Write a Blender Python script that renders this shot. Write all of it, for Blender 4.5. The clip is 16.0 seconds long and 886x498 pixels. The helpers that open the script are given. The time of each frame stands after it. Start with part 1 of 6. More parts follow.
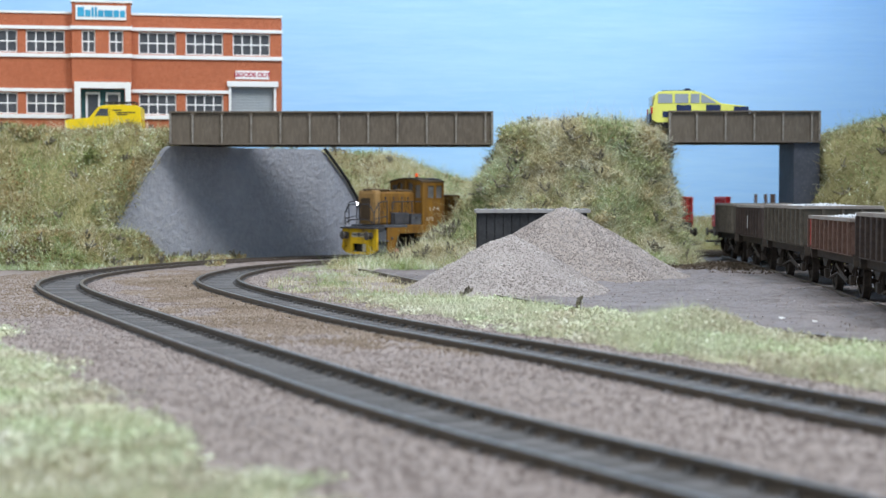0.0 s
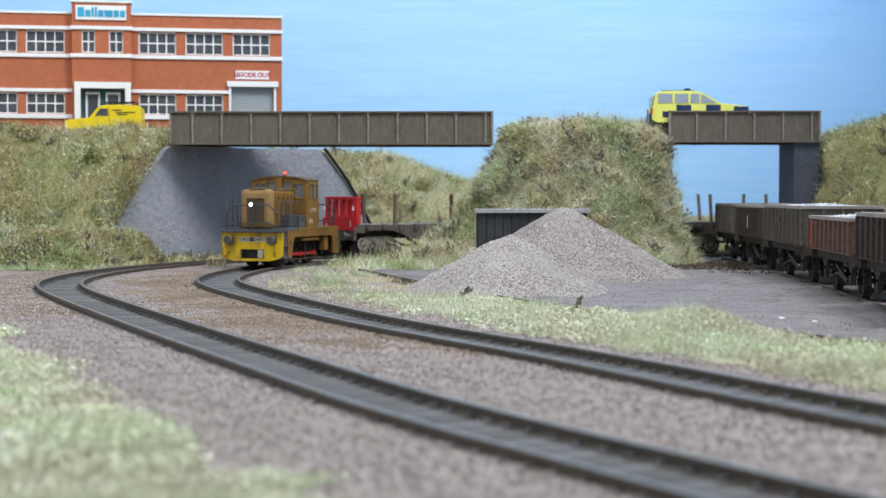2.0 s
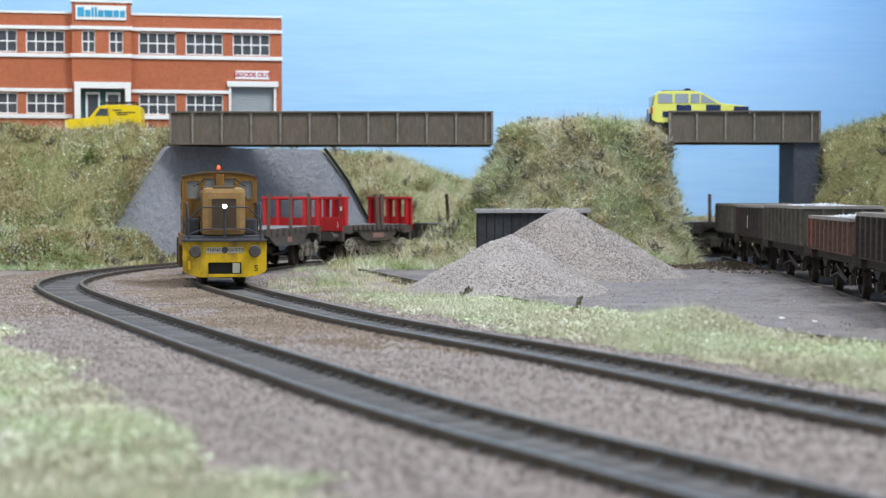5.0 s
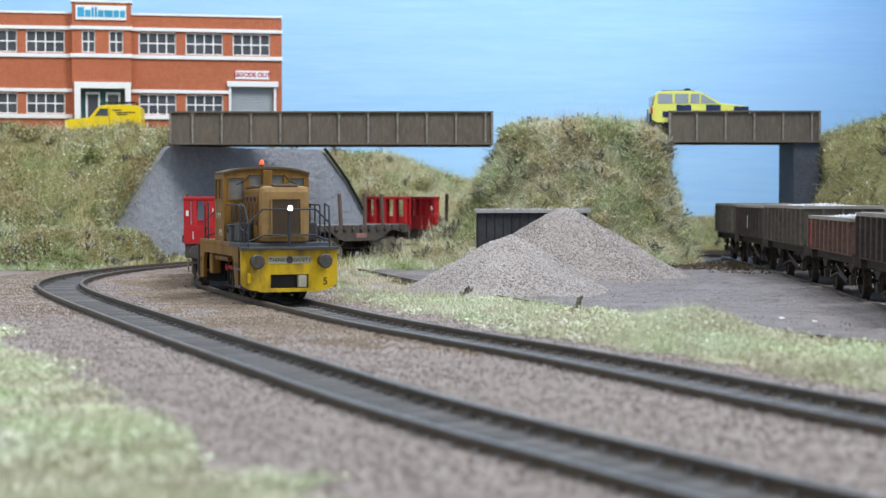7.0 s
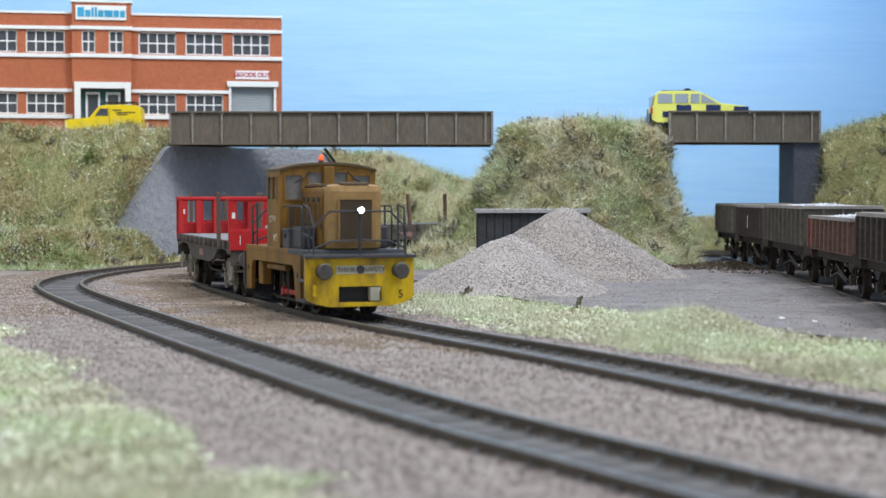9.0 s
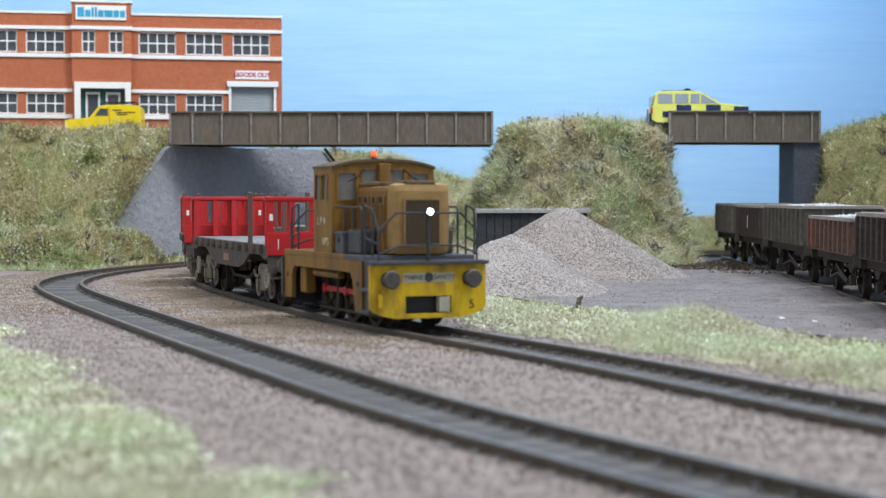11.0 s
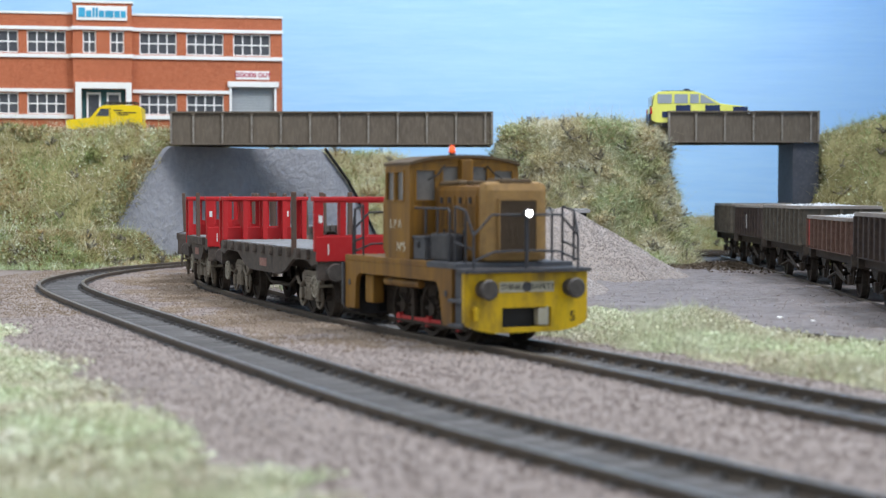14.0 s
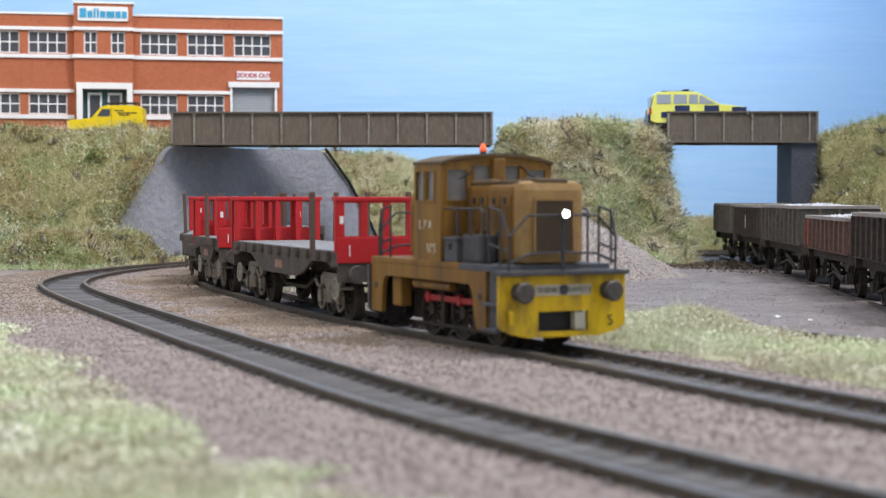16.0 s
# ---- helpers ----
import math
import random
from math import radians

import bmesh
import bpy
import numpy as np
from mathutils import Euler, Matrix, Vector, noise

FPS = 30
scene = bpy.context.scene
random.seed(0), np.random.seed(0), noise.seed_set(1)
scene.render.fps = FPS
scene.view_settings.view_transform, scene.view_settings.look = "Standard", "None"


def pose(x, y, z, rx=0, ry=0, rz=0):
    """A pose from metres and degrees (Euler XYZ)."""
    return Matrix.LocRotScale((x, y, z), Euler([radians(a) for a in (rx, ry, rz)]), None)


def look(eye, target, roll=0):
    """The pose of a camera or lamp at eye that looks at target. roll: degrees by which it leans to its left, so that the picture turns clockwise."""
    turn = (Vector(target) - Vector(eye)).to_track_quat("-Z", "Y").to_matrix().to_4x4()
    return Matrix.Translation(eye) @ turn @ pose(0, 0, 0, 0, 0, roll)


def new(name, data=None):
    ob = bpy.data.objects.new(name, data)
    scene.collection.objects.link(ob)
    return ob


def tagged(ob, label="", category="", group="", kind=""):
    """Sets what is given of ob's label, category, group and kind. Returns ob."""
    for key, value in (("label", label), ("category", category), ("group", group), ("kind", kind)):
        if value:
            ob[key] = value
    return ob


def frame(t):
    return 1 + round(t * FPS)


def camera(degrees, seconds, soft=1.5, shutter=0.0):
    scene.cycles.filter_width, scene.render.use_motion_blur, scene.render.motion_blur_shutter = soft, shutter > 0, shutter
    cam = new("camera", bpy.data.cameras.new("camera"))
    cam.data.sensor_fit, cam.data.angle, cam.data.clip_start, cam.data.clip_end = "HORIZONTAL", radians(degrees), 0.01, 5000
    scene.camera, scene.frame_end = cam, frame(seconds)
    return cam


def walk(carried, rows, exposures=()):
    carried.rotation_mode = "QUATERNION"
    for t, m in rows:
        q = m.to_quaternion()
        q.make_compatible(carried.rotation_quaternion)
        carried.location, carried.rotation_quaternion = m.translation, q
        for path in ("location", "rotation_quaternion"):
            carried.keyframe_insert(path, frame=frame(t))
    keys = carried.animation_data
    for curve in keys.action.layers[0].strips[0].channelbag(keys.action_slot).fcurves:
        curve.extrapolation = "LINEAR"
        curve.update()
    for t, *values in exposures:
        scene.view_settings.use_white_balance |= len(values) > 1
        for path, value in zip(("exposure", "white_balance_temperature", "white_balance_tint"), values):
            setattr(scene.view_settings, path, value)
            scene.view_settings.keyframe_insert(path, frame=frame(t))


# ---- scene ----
cam = camera(30.26, 16.0, soft=1.3, shutter=0.5)
cam.data.dof.use_dof = True
cam.data.dof.focus_distance = 0.66
cam.data.dof.aperture_fstop = 34.0

EYE_Z = 0.0365          # eye above the rail tops; the layout is in 1:76 scale
TILT = -1.837


def eye(back):
    return pose(0, -back, EYE_Z, 90 + TILT, 0, 0)


# the tripod stands; only the focus draws the picture back a little at the end
walk(cam, [(0.0, eye(0.0)), (11.0, eye(0.0)), (12.0, eye(0.0015)), (14.0, eye(0.0026)), (15.0, eye(0.004)),
           (15.5, eye(0.0055)), (16.0, eye(0.006))], exposures=[(0.0, 0.11, 6500, 10), (12.5, 0.12, 6500, 10), (14.5, 0.14, 6560, 12), (15.5, 0.13, 6700, 14), (16.0, 0.14, 6820, 16)])

# ---- room light: overhead panels of a bright hall, the right one assumed ----
world = bpy.data.worlds.new("hall")
scene.world = world
world.use_nodes = True
world.node_tree.nodes["Background"].inputs[0].default_value = (0.8, 0.91, 1.0, 1)
world.node_tree.nodes["Background"].inputs[1].default_value = 0.72


def panel_lamp(x, y, z, sx, sy, watts, tx, ty, tz):
    d = bpy.data.lights.new("overhead_panel_light", "AREA")
    d.shape, d.size, d.size_y, d.energy, d.color = "RECTANGLE", sx, sy, watts, (0.94, 0.968, 1.0)
    ob = new("overhead_panel_light", d)
    ob.matrix_world = look((x, y, z), (tx, ty, tz))
    return ob


panel_lamp(-0.2, 0.4, 1.1, 0.8, 0.45, 7.2, -0.1, 0.92, 0.06)
# added lamp, set beyond the end board so that the board casts shade
panel_lamp(0.55, 0.42, 1.0, 0.3, 0.45, 11.8, -0.05, 0.92, 0.06)

# ---- helpers ----
MM = 0.001


def finish(bm, name, material, smooth=False):
    bmesh.ops.recalc_face_normals(bm, faces=bm.faces)
    me = bpy.data.meshes.new(name)
    bm.to_mesh(me)
    bm.free()
    if smooth:
        for p in me.polygons:
            p.use_smooth = True
    if material:
        me.materials.append(material)
    return me


def part(name, bm, material, parent, label="", smooth=False, at=None):
    """One mesh object under a thing or a part; the bmesh is in millimetres."""
    bmesh.ops.scale(bm, vec=(MM, MM, MM), verts=bm.verts)
    ob = new(name, finish(bm, name, material, smooth))
    ob.parent = parent
    if at is not None:
        ob.matrix_basis = at
    if label:
        ob["label"] = label
    return ob


def share(name, me, parent, m):
    ob = new(name, me)
    ob.parent = parent
    ob.matrix_basis = m
    return ob


def thing(name, m, label, category, group="", kind=""):
    ob = new(name)
    ob.empty_display_size = 0.01
    ob.matrix_basis = m
    return tagged(ob, label, category, group, kind)


def mm(x, y, z, rx=0, ry=0, rz=0):
    return pose(x * MM, y * MM, z * MM, rx, ry, rz)


def box(bm, x0, x1, y0, y1, z0, z1, bevel=0.0, m=None):
    vs = [bm.verts.new((x, y, z)) for x in (x0, x1) for y in (y0, y1) for z in (z0, z1)]
    fs = [bm.faces.new([vs[i] for i in f]) for f in ((0, 1, 3, 2), (4, 6, 7, 5), (0, 4, 5, 1), (2, 3, 7, 6), (0, 2, 6, 4), (1, 5, 7, 3))]
    if bevel:
        es = list({e for f in fs for e in f.edges})
        r = bmesh.ops.bevel(bm, geom=es, offset=bevel, segments=2, affect="EDGES", profile=0.6)
        vs = list({v for f in r["faces"] for v in f.verts} | {v for v in vs if v.is_valid})
    if m is not None:
        bmesh.ops.transform(bm, matrix=m, verts=[v for v in vs if v.is_valid])
    return bm


def boxm(*a, **k):
    return box(bmesh.new(), *a, **k)


def cyl(bm, p, q, r, r2=None, seg=14):
    p, q = Vector(p), Vector(q)
    d = q - p
    m = Matrix.Translation((p + q) / 2) @ d.to_track_quat("Z", "Y").to_matrix().to_4x4()
    bmesh.ops.create_cone(bm, cap_ends=True, segments=seg, radius1=r, radius2=r if r2 is None else r2, depth=d.length, matrix=m)
    return bm


def rod(bm, pts, r, seg=7):
    for a, b in zip(pts[:-1], pts[1:]):
        cyl(bm, a, b, r, seg=seg)
    for p in pts[1:-1]:
        bmesh.ops.create_icosphere(bm, subdivisions=1, radius=r * 1.05, matrix=Matrix.Translation(p))
    return bm


def extrude_outline(bm, pts, y0, y1, holes=False):
    """A flat outline in x, z pushed from y0 to y1."""
    a = [bm.verts.new((x, y0, z)) for x, z in pts]
    b = [bm.verts.new((x, y1, z)) for x, z in pts]
    bm.faces.new(a)
    bm.faces.new(b[::-1])
    n = len(pts)
    for i in range(n):
        bm.faces.new((a[i], b[i], b[(i + 1) % n], a[(i + 1) % n]))
    return bm


def ring_disc(bm, c, r0, r1, y0, y1, seg=28):
    """A flat ring round the y axis (tyre, rim)."""
    rows = []
    for k in range(seg):
        a = 2 * math.pi * k / seg
        ca, sa = math.cos(a), math.sin(a)
        rows.append([bm.verts.new((c[0] + r * ca, y, c[2] + r * sa)) for r, y in ((r0, y0), (r1, y0), (r1, y1), (r0, y1))])
    for k in range(seg):
        p, q = rows[k], rows[(k + 1) % seg]
        for j in range(4):
            bm.faces.new((p[j], p[(j + 1) % 4], q[(j + 1) % 4], q[j]))
    return bm


# ---- materials ----
def node(nt, kind, **sets):
    n = nt.nodes.new(kind)
    for k, v in sets.items():
        n.inputs[k.replace("_", " ")].default_value = v
    return n


def mat(name, a, b=None, c=None, big=60.0, fine=900.0, rough=0.75, metal=0.0, bump=0.15, dist=0.0004, stain=0.5, per=0.0, emit=None, contrast=(0.35, 0.65)):
    """Two colours mixed by large noise, a third by fine grain; relief from the grain. Colours are linear."""
    m = bpy.data.materials.new(name)
    m.use_nodes = True
    nt = m.node_tree
    bs = nt.nodes["Principled BSDF"]
    tc = nt.nodes.new("ShaderNodeTexCoord")
    b, c = b or tuple(x * 0.7 for x in a), c or tuple(min(1, x * 1.25) for x in a)
    n1 = node(nt, "ShaderNodeTexNoise", Scale=big, Detail=5.0, Roughness=0.62)
    n2 = node(nt, "ShaderNodeTexNoise", Scale=fine, Detail=4.0, Roughness=0.7)
    nt.links.new(tc.outputs["Object"], n1.inputs["Vector"])
    nt.links.new(tc.outputs["Object"], n2.inputs["Vector"])
    r1 = nt.nodes.new("ShaderNodeValToRGB")
    r1.color_ramp.elements[0].position, r1.color_ramp.elements[1].position = contrast
    r1.color_ramp.elements[0].color, r1.color_ramp.elements[1].color = (*a, 1), (*b, 1)
    nt.links.new(n1.outputs["Fac"], r1.inputs["Fac"])
    r2 = nt.nodes.new("ShaderNodeMapRange")
    r2.inputs["From Min"].default_value, r2.inputs["From Max"].default_value = 0.42, 0.72
    r2.inputs["To Max"].default_value = stain
    nt.links.new(n2.outputs["Fac"], r2.inputs["Value"])
    mx = nt.nodes.new("ShaderNodeMix")
    mx.data_type = "RGBA"
    mx.inputs["B"].default_value = (*c, 1)
    nt.links.new(r2.outputs["Result"], mx.inputs["Factor"])
    nt.links.new(r1.outputs["Color"], mx.inputs["A"])
    col = mx.outputs["Result"]
    if per:
        oi = nt.nodes.new("ShaderNodeObjectInfo")
        hs = nt.nodes.new("ShaderNodeHueSaturation")
        mr = nt.nodes.new("ShaderNodeMapRange")
        mr.inputs["To Min"].default_value, mr.inputs["To Max"].default_value = 1 - per, 1 + per
        nt.links.new(oi.outputs["Random"], mr.inputs["Value"])
        nt.links.new(mr.outputs["Result"], hs.inputs["Value"])
        nt.links.new(col, hs.inputs["Color"])
        col = hs.outputs["Color"]
    nt.links.new(col, bs.inputs["Base Color"])
    bs.inputs["Roughness"].default_value, bs.inputs["Metallic"].default_value = rough, metal
    bs.inputs["Specular IOR Level"].default_value = 0.3
    if bump:
        bp = node(nt, "ShaderNodeBump", Strength=bump, Distance=dist)
        nt.links.new(n2.outputs["Fac"], bp.inputs["Height"])
        nt.links.new(bp.outputs["Normal"], bs.inputs["Normal"])
    if emit:
        bs.inputs["Emission Color"].default_value, bs.inputs["Emission Strength"].default_value = (*emit[:3], 1), emit[3]
    return m


def island_mat(name, cols, rough=0.85, big=40.0):
    """Loose pieces: one tint for each piece, shifted in patches."""
    m = bpy.data.materials.new(name)
    m.use_nodes = True
    nt = m.node_tree
    bs = nt.nodes["Principled BSDF"]
    ge, tc = nt.nodes.new("ShaderNodeNewGeometry"), nt.nodes.new("ShaderNodeTexCoord")
    n1 = node(nt, "ShaderNodeTexNoise", Scale=big, Detail=3.0)
    nt.links.new(tc.outputs["Object"], n1.inputs["Vector"])
    ad = nt.nodes.new("ShaderNodeMath")
    ad.operation = "MULTIPLY_ADD"
    ad.inputs[1].default_value = 0.42
    sh = nt.nodes.new("ShaderNodeMapRange")
    sh.inputs["From Min"].default_value, sh.inputs["From Max"].default_value = 0.3, 0.7
    sh.inputs["To Max"].default_value = 0.6
    nt.links.new(n1.outputs["Fac"], sh.inputs["Value"])
    nt.links.new(ge.outputs["Random Per Island"], ad.inputs[0])
    nt.links.new(sh.outputs["Result"], ad.inputs[2])
    ra = nt.nodes.new("ShaderNodeValToRGB")
    el = ra.color_ramp.elements
    el[0].color, el[1].color = (*cols[0], 1), (*cols[-1], 1)
    for i, c in enumerate(cols[1:-1]):
        e = el.new((i + 1) / (len(cols) - 1))
        e.color = (*c, 1)
    nt.links.new(ad.outputs["Value"], ra.inputs["Fac"])
    nt.links.new(ra.outputs["Color"], bs.inputs["Base Color"])
    bs.inputs["Roughness"].default_value = rough
    bs.inputs["Specular IOR Level"].default_value = 0.15
    return m


def two_tone(name, a_cols, b_cols, big, rough=0.85):
    """Loose pieces in two families of tints that take turns in patches."""
    m = island_mat(name, a_cols, rough, big * 2.5)
    nt = m.node_tree
    bs = nt.nodes["Principled BSDF"]
    first = bs.inputs["Base Color"].links[0].from_socket
    ra = nt.nodes.new("ShaderNodeValToRGB")
    el = ra.color_ramp.elements
    el[0].color, el[1].color = (*b_cols[0], 1), (*b_cols[-1], 1)
    for i, c in enumerate(b_cols[1:-1]):
        el.new((i + 1) / (len(b_cols) - 1)).color = (*c, 1)
    nt.links.new(first.node.inputs["Fac"].links[0].from_socket, ra.inputs["Fac"])
    tc = nt.nodes.new("ShaderNodeTexCoord")
    n2 = node(nt, "ShaderNodeTexNoise", Scale=big, Detail=4.0, Roughness=0.6)
    nt.links.new(tc.outputs["Object"], n2.inputs["Vector"])
    sw = nt.nodes.new("ShaderNodeMapRange")
    sw.inputs["From Min"].default_value, sw.inputs["From Max"].default_value = 0.44, 0.58
    nt.links.new(n2.outputs["Fac"], sw.inputs["Value"])
    mx = nt.nodes.new("ShaderNodeMix")
    mx.data_type = "RGBA"
    nt.links.new(sw.outputs["Result"], mx.inputs["Factor"])
    nt.links.new(first, mx.inputs["A"])
    nt.links.new(ra.outputs["Color"], mx.inputs["B"])
    nt.links.new(mx.outputs["Result"], bs.inputs["Base Color"])
    return m


def brushed(m, sx, sz, turn=4):
    """Stretch a material's noise into strokes or streaks."""
    nt = m.node_tree
    for n in [n for n in nt.nodes if n.bl_idname == "ShaderNodeTexNoise"]:
        src = n.inputs["Vector"].links[0].from_socket
        mp = nt.nodes.new("ShaderNodeMapping")
        mp.inputs["Scale"].default_value = (sx, sx, sz)
        mp.inputs["Rotation"].default_value = (0, radians(turn), 0)
        nt.links.new(src, mp.inputs["Vector"])
        nt.links.new(mp.outputs["Vector"], n.inputs["Vector"])


M_BALLAST = mat("ballast_base", (0.272, 0.228, 0.21), (0.23, 0.186, 0.166), (0.33, 0.289, 0.275), big=25, fine=900, rough=0.95, bump=0.6, dist=0.0005, stain=0.6)
M_STONE = island_mat("ballast_stones", [(0.225, 0.182, 0.166), (0.26, 0.217, 0.202), (0.296, 0.254, 0.24), (0.37, 0.33, 0.317)], 0.9, 25)
M_STONE_EARTHY = island_mat("earthy_ballast_stones", [(0.15, 0.112, 0.082), (0.215, 0.165, 0.125), (0.27, 0.215, 0.17), (0.36, 0.3, 0.255)], 0.9, 30)
M_DIRT = mat("dry_mud", (0.2, 0.168, 0.16), (0.125, 0.1, 0.09), (0.31, 0.28, 0.28), big=38, fine=260, rough=0.6, bump=0.8, dist=0.0011)
M_GRAVEL = island_mat("gravel_heap_stones", [(0.17, 0.142, 0.13), (0.26, 0.228, 0.215), (0.36, 0.325, 0.31), (0.52, 0.49, 0.48)], 0.9, 40)
M_GRAVEL_BASE = mat("gravel_heap_base", (0.33, 0.285, 0.26), (0.27, 0.23, 0.205), (0.46, 0.41, 0.385), big=60, fine=1200, rough=0.95, bump=0.9, dist=0.0006)
M_TURF = mat("turf", (0.24, 0.22, 0.095), (0.15, 0.13, 0.055), (0.4, 0.37, 0.2), big=45, fine=500, rough=0.95, bump=0.8, dist=0.001)
M_GRASS = two_tone("static_grass_fibres", [(0.18, 0.125, 0.055), (0.38, 0.3, 0.145), (0.58, 0.52, 0.33), (0.75, 0.73, 0.58), (0.88, 0.88, 0.82)],
                   [(0.11, 0.13, 0.045), (0.2, 0.26, 0.085), (0.34, 0.43, 0.2), (0.55, 0.64, 0.42), (0.77, 0.82, 0.69)], 26, 0.8)
M_GRASS_GREEN = two_tone("olive_static_grass_fibres", [(0.1, 0.085, 0.035), (0.24, 0.2, 0.085), (0.42, 0.37, 0.2), (0.6, 0.57, 0.4)],
                         [(0.07, 0.095, 0.03), (0.15, 0.21, 0.065), (0.28, 0.37, 0.15), (0.5, 0.6, 0.37)], 30, 0.8)
M_GRASS_PALE = island_mat("pale_green_flock", [(0.4, 0.34, 0.25), (0.5, 0.48, 0.33), (0.57, 0.61, 0.43), (0.67, 0.68, 0.53), (0.8, 0.79, 0.7)], 0.85, 18)
M_SCRUBDARK = mat("dark_edge_trim", (0.02, 0.02, 0.022), rough=0.9)
M_TWIG = island_mat("dark_scrub", [(0.08, 0.07, 0.05), (0.16, 0.145, 0.11), (0.27, 0.25, 0.2)], 0.9, 30)
M_RAIL = mat("rusty_rail", (0.115, 0.09, 0.07), (0.085, 0.068, 0.054), (0.18, 0.14, 0.108), big=40, fine=900, rough=0.6, bump=0.3)
M_RAILTOP = mat("worn_rail_head", (0.2, 0.175, 0.15), (0.15, 0.13, 0.11), (0.28, 0.25, 0.22), big=60, fine=900, rough=0.38, metal=0.6, bump=0.1)
M_SLEEPER = mat("weathered_sleeper", (0.128, 0.124, 0.126), (0.092, 0.087, 0.086), (0.195, 0.188, 0.188), big=120, fine=1500, rough=0.85, bump=0.5, dist=0.0002, per=0.25)
M_GIRDER = mat("weathered_girder_paint", (0.12, 0.098, 0.074), (0.09, 0.073, 0.056), (0.19, 0.155, 0.12), big=35, fine=600, rough=0.7, bump=0.25)
brushed(M_GIRDER, 1, .3, 0)
# whitish mottling on ribs and end plates, coloured in for their highlights
M_RIBLIT = mat("highlighted_girder_rib", (0.13, 0.11, 0.088), (0.22, 0.2, 0.175), (0.36, 0.34, 0.31), big=180, fine=700, rough=0.75, bump=0.2, stain=0.6)
M_ABUT = mat("painted_stone_wall", (0.31, 0.315, 0.345), (0.25, 0.255, 0.28), (0.4, 0.4, 0.42), big=30, fine=260, rough=0.8, bump=0.9, dist=0.0018)
M_PIER = mat("blue_engineering_brick", (0.06, 0.066, 0.085), (0.045, 0.05, 0.063), (0.11, 0.115, 0.13), big=60, fine=600, rough=0.7, bump=0.4)
M_BED = mat("grey_track_bed", (0.095, 0.09, 0.09), (0.062, 0.057, 0.055), (0.15, 0.142, 0.142), big=50, fine=900, rough=0.95, bump=0.7, dist=0.0006)
M_ROAD = mat("tarmac", (0.1, 0.1, 0.1), (0.075, 0.075, 0.075), (0.15, 0.15, 0.15), fine=1500, rough=0.9)

# ---- plan, in millimetres: x to the side, y away from the lens, rail tops at z = 0 ----
INNER = [(480, 1040), (410, 1048), (330, 1052), (250, 1053), (170, 1050), (110, 1040), (60, 1020), (20, 996), (-15, 972), (-45, 948), (-70, 918), (-88, 880),
         (-98.5, 838), (-102.5, 790), (-102.5, 745), (-96.5, 700), (-75, 630), (-45, 549), (-23, 489), (8, 424), (33, 374),
         (57, 313), (75, 274), (92, 236), (112, 190), (135, 140)]
OUTER = [(470, 1112), (330, 1116), (170, 1114), (60, 1096), (0, 1062), (-50, 1030), (-90, 992), (-122, 948), (-147, 893), (-164, 835), (-170, 778),
         (-168, 718), (-154, 655), (-112, 548), (-78, 463), (-54, 404), (-35, 359), (-20, 322), (-8, 294), (1, 276), (10, 257),
         (19, 241), (29, 222), (45, 192), (70, 148), (90, 112)]
YARD = [(-45, 835), (-36, 814), (-16, 731), (8, 645), (30, 578), (50, 529), (80, 470), (111, 412), (140, 350), (170, 290)]
SIDING = [(181, 1012), (179, 960), (176, 880), (171, 780), (165, 670), (158, 566), (150, 470), (143, 390), (136, 320)]


def dense(pts, step=2.0, smooth=300):
    p, out = np.array(pts, float), []
    n = len(p)
    for i in range(n - 1):
        a, b, c, d = p[max(i - 1, 0)], p[i], p[i + 1], p[min(i + 2, n - 1)]
        for u in np.linspace(0, 1, 24, endpoint=False):
            out.append(.5 * (2 * b + (c - a) * u + (2 * a - 5 * b + 4 * c - d) * u * u + (3 * b - a - 3 * c + d) * u ** 3))
    q = np.array(out + [p[-1]])
    for _ in range(smooth):
        q[1:-1] = .25 * q[:-2] + .5 * q[1:-1] + .25 * q[2:]
    s = np.r_[0, np.cumsum(np.hypot(*np.diff(q, axis=0).T))]
    ss = np.arange(0, s[-1], step)
    return np.c_[np.interp(ss, s, q[:, 0]), np.interp(ss, s, q[:, 1])], ss


P_IN, S_IN = dense(INNER)
P_OUT, S_OUT = dense(OUTER)
P_YARD, S_YARD = dense(YARD)
P_SID, S_SID = dense(SIDING)


def on(P, S, s):
    return np.array((np.interp(s, S, P[:, 0]), np.interp(s, S, P[:, 1])))


def near(P, xy, stride=4):
    """Distance from each xy to the line P."""
    out = np.full(len(xy), 1e9)
    for p in P[::stride]:
        out = np.minimum(out, np.hypot(xy[:, 0] - p[0], xy[:, 1] - p[1]))
    return out


def fbm(x, y, sc, seed=0.0):
    return noise.fractal(Vector((x * sc + seed, y * sc - seed, seed * 1.7)), 1.0, 2.0, 4)


# ---- baseboard ----
def ground_z(xy):
    """Height of the scenery: track bed level, slight swells, a low cess, worn yard."""
    d = np.minimum(near(P_IN, xy), near(P_OUT, xy))
    z = -2.75 + 1.35 * np.clip((d - 9.6) / 3.5, 0, 1) * np.clip((60 - d) / 30, 0.3, 1)
    far = np.clip((d - 20) / 25, 0, 1)
    swell = np.array([fbm(x, y, 0.012, 3.1) for x, y in xy])
    rough = np.array([fbm(x, y, 0.09, 7.7) for x, y in xy])
    z += far * swell * 1.6 + np.clip((d - 9) / 8, 0, 1) * rough * 0.45
    return z


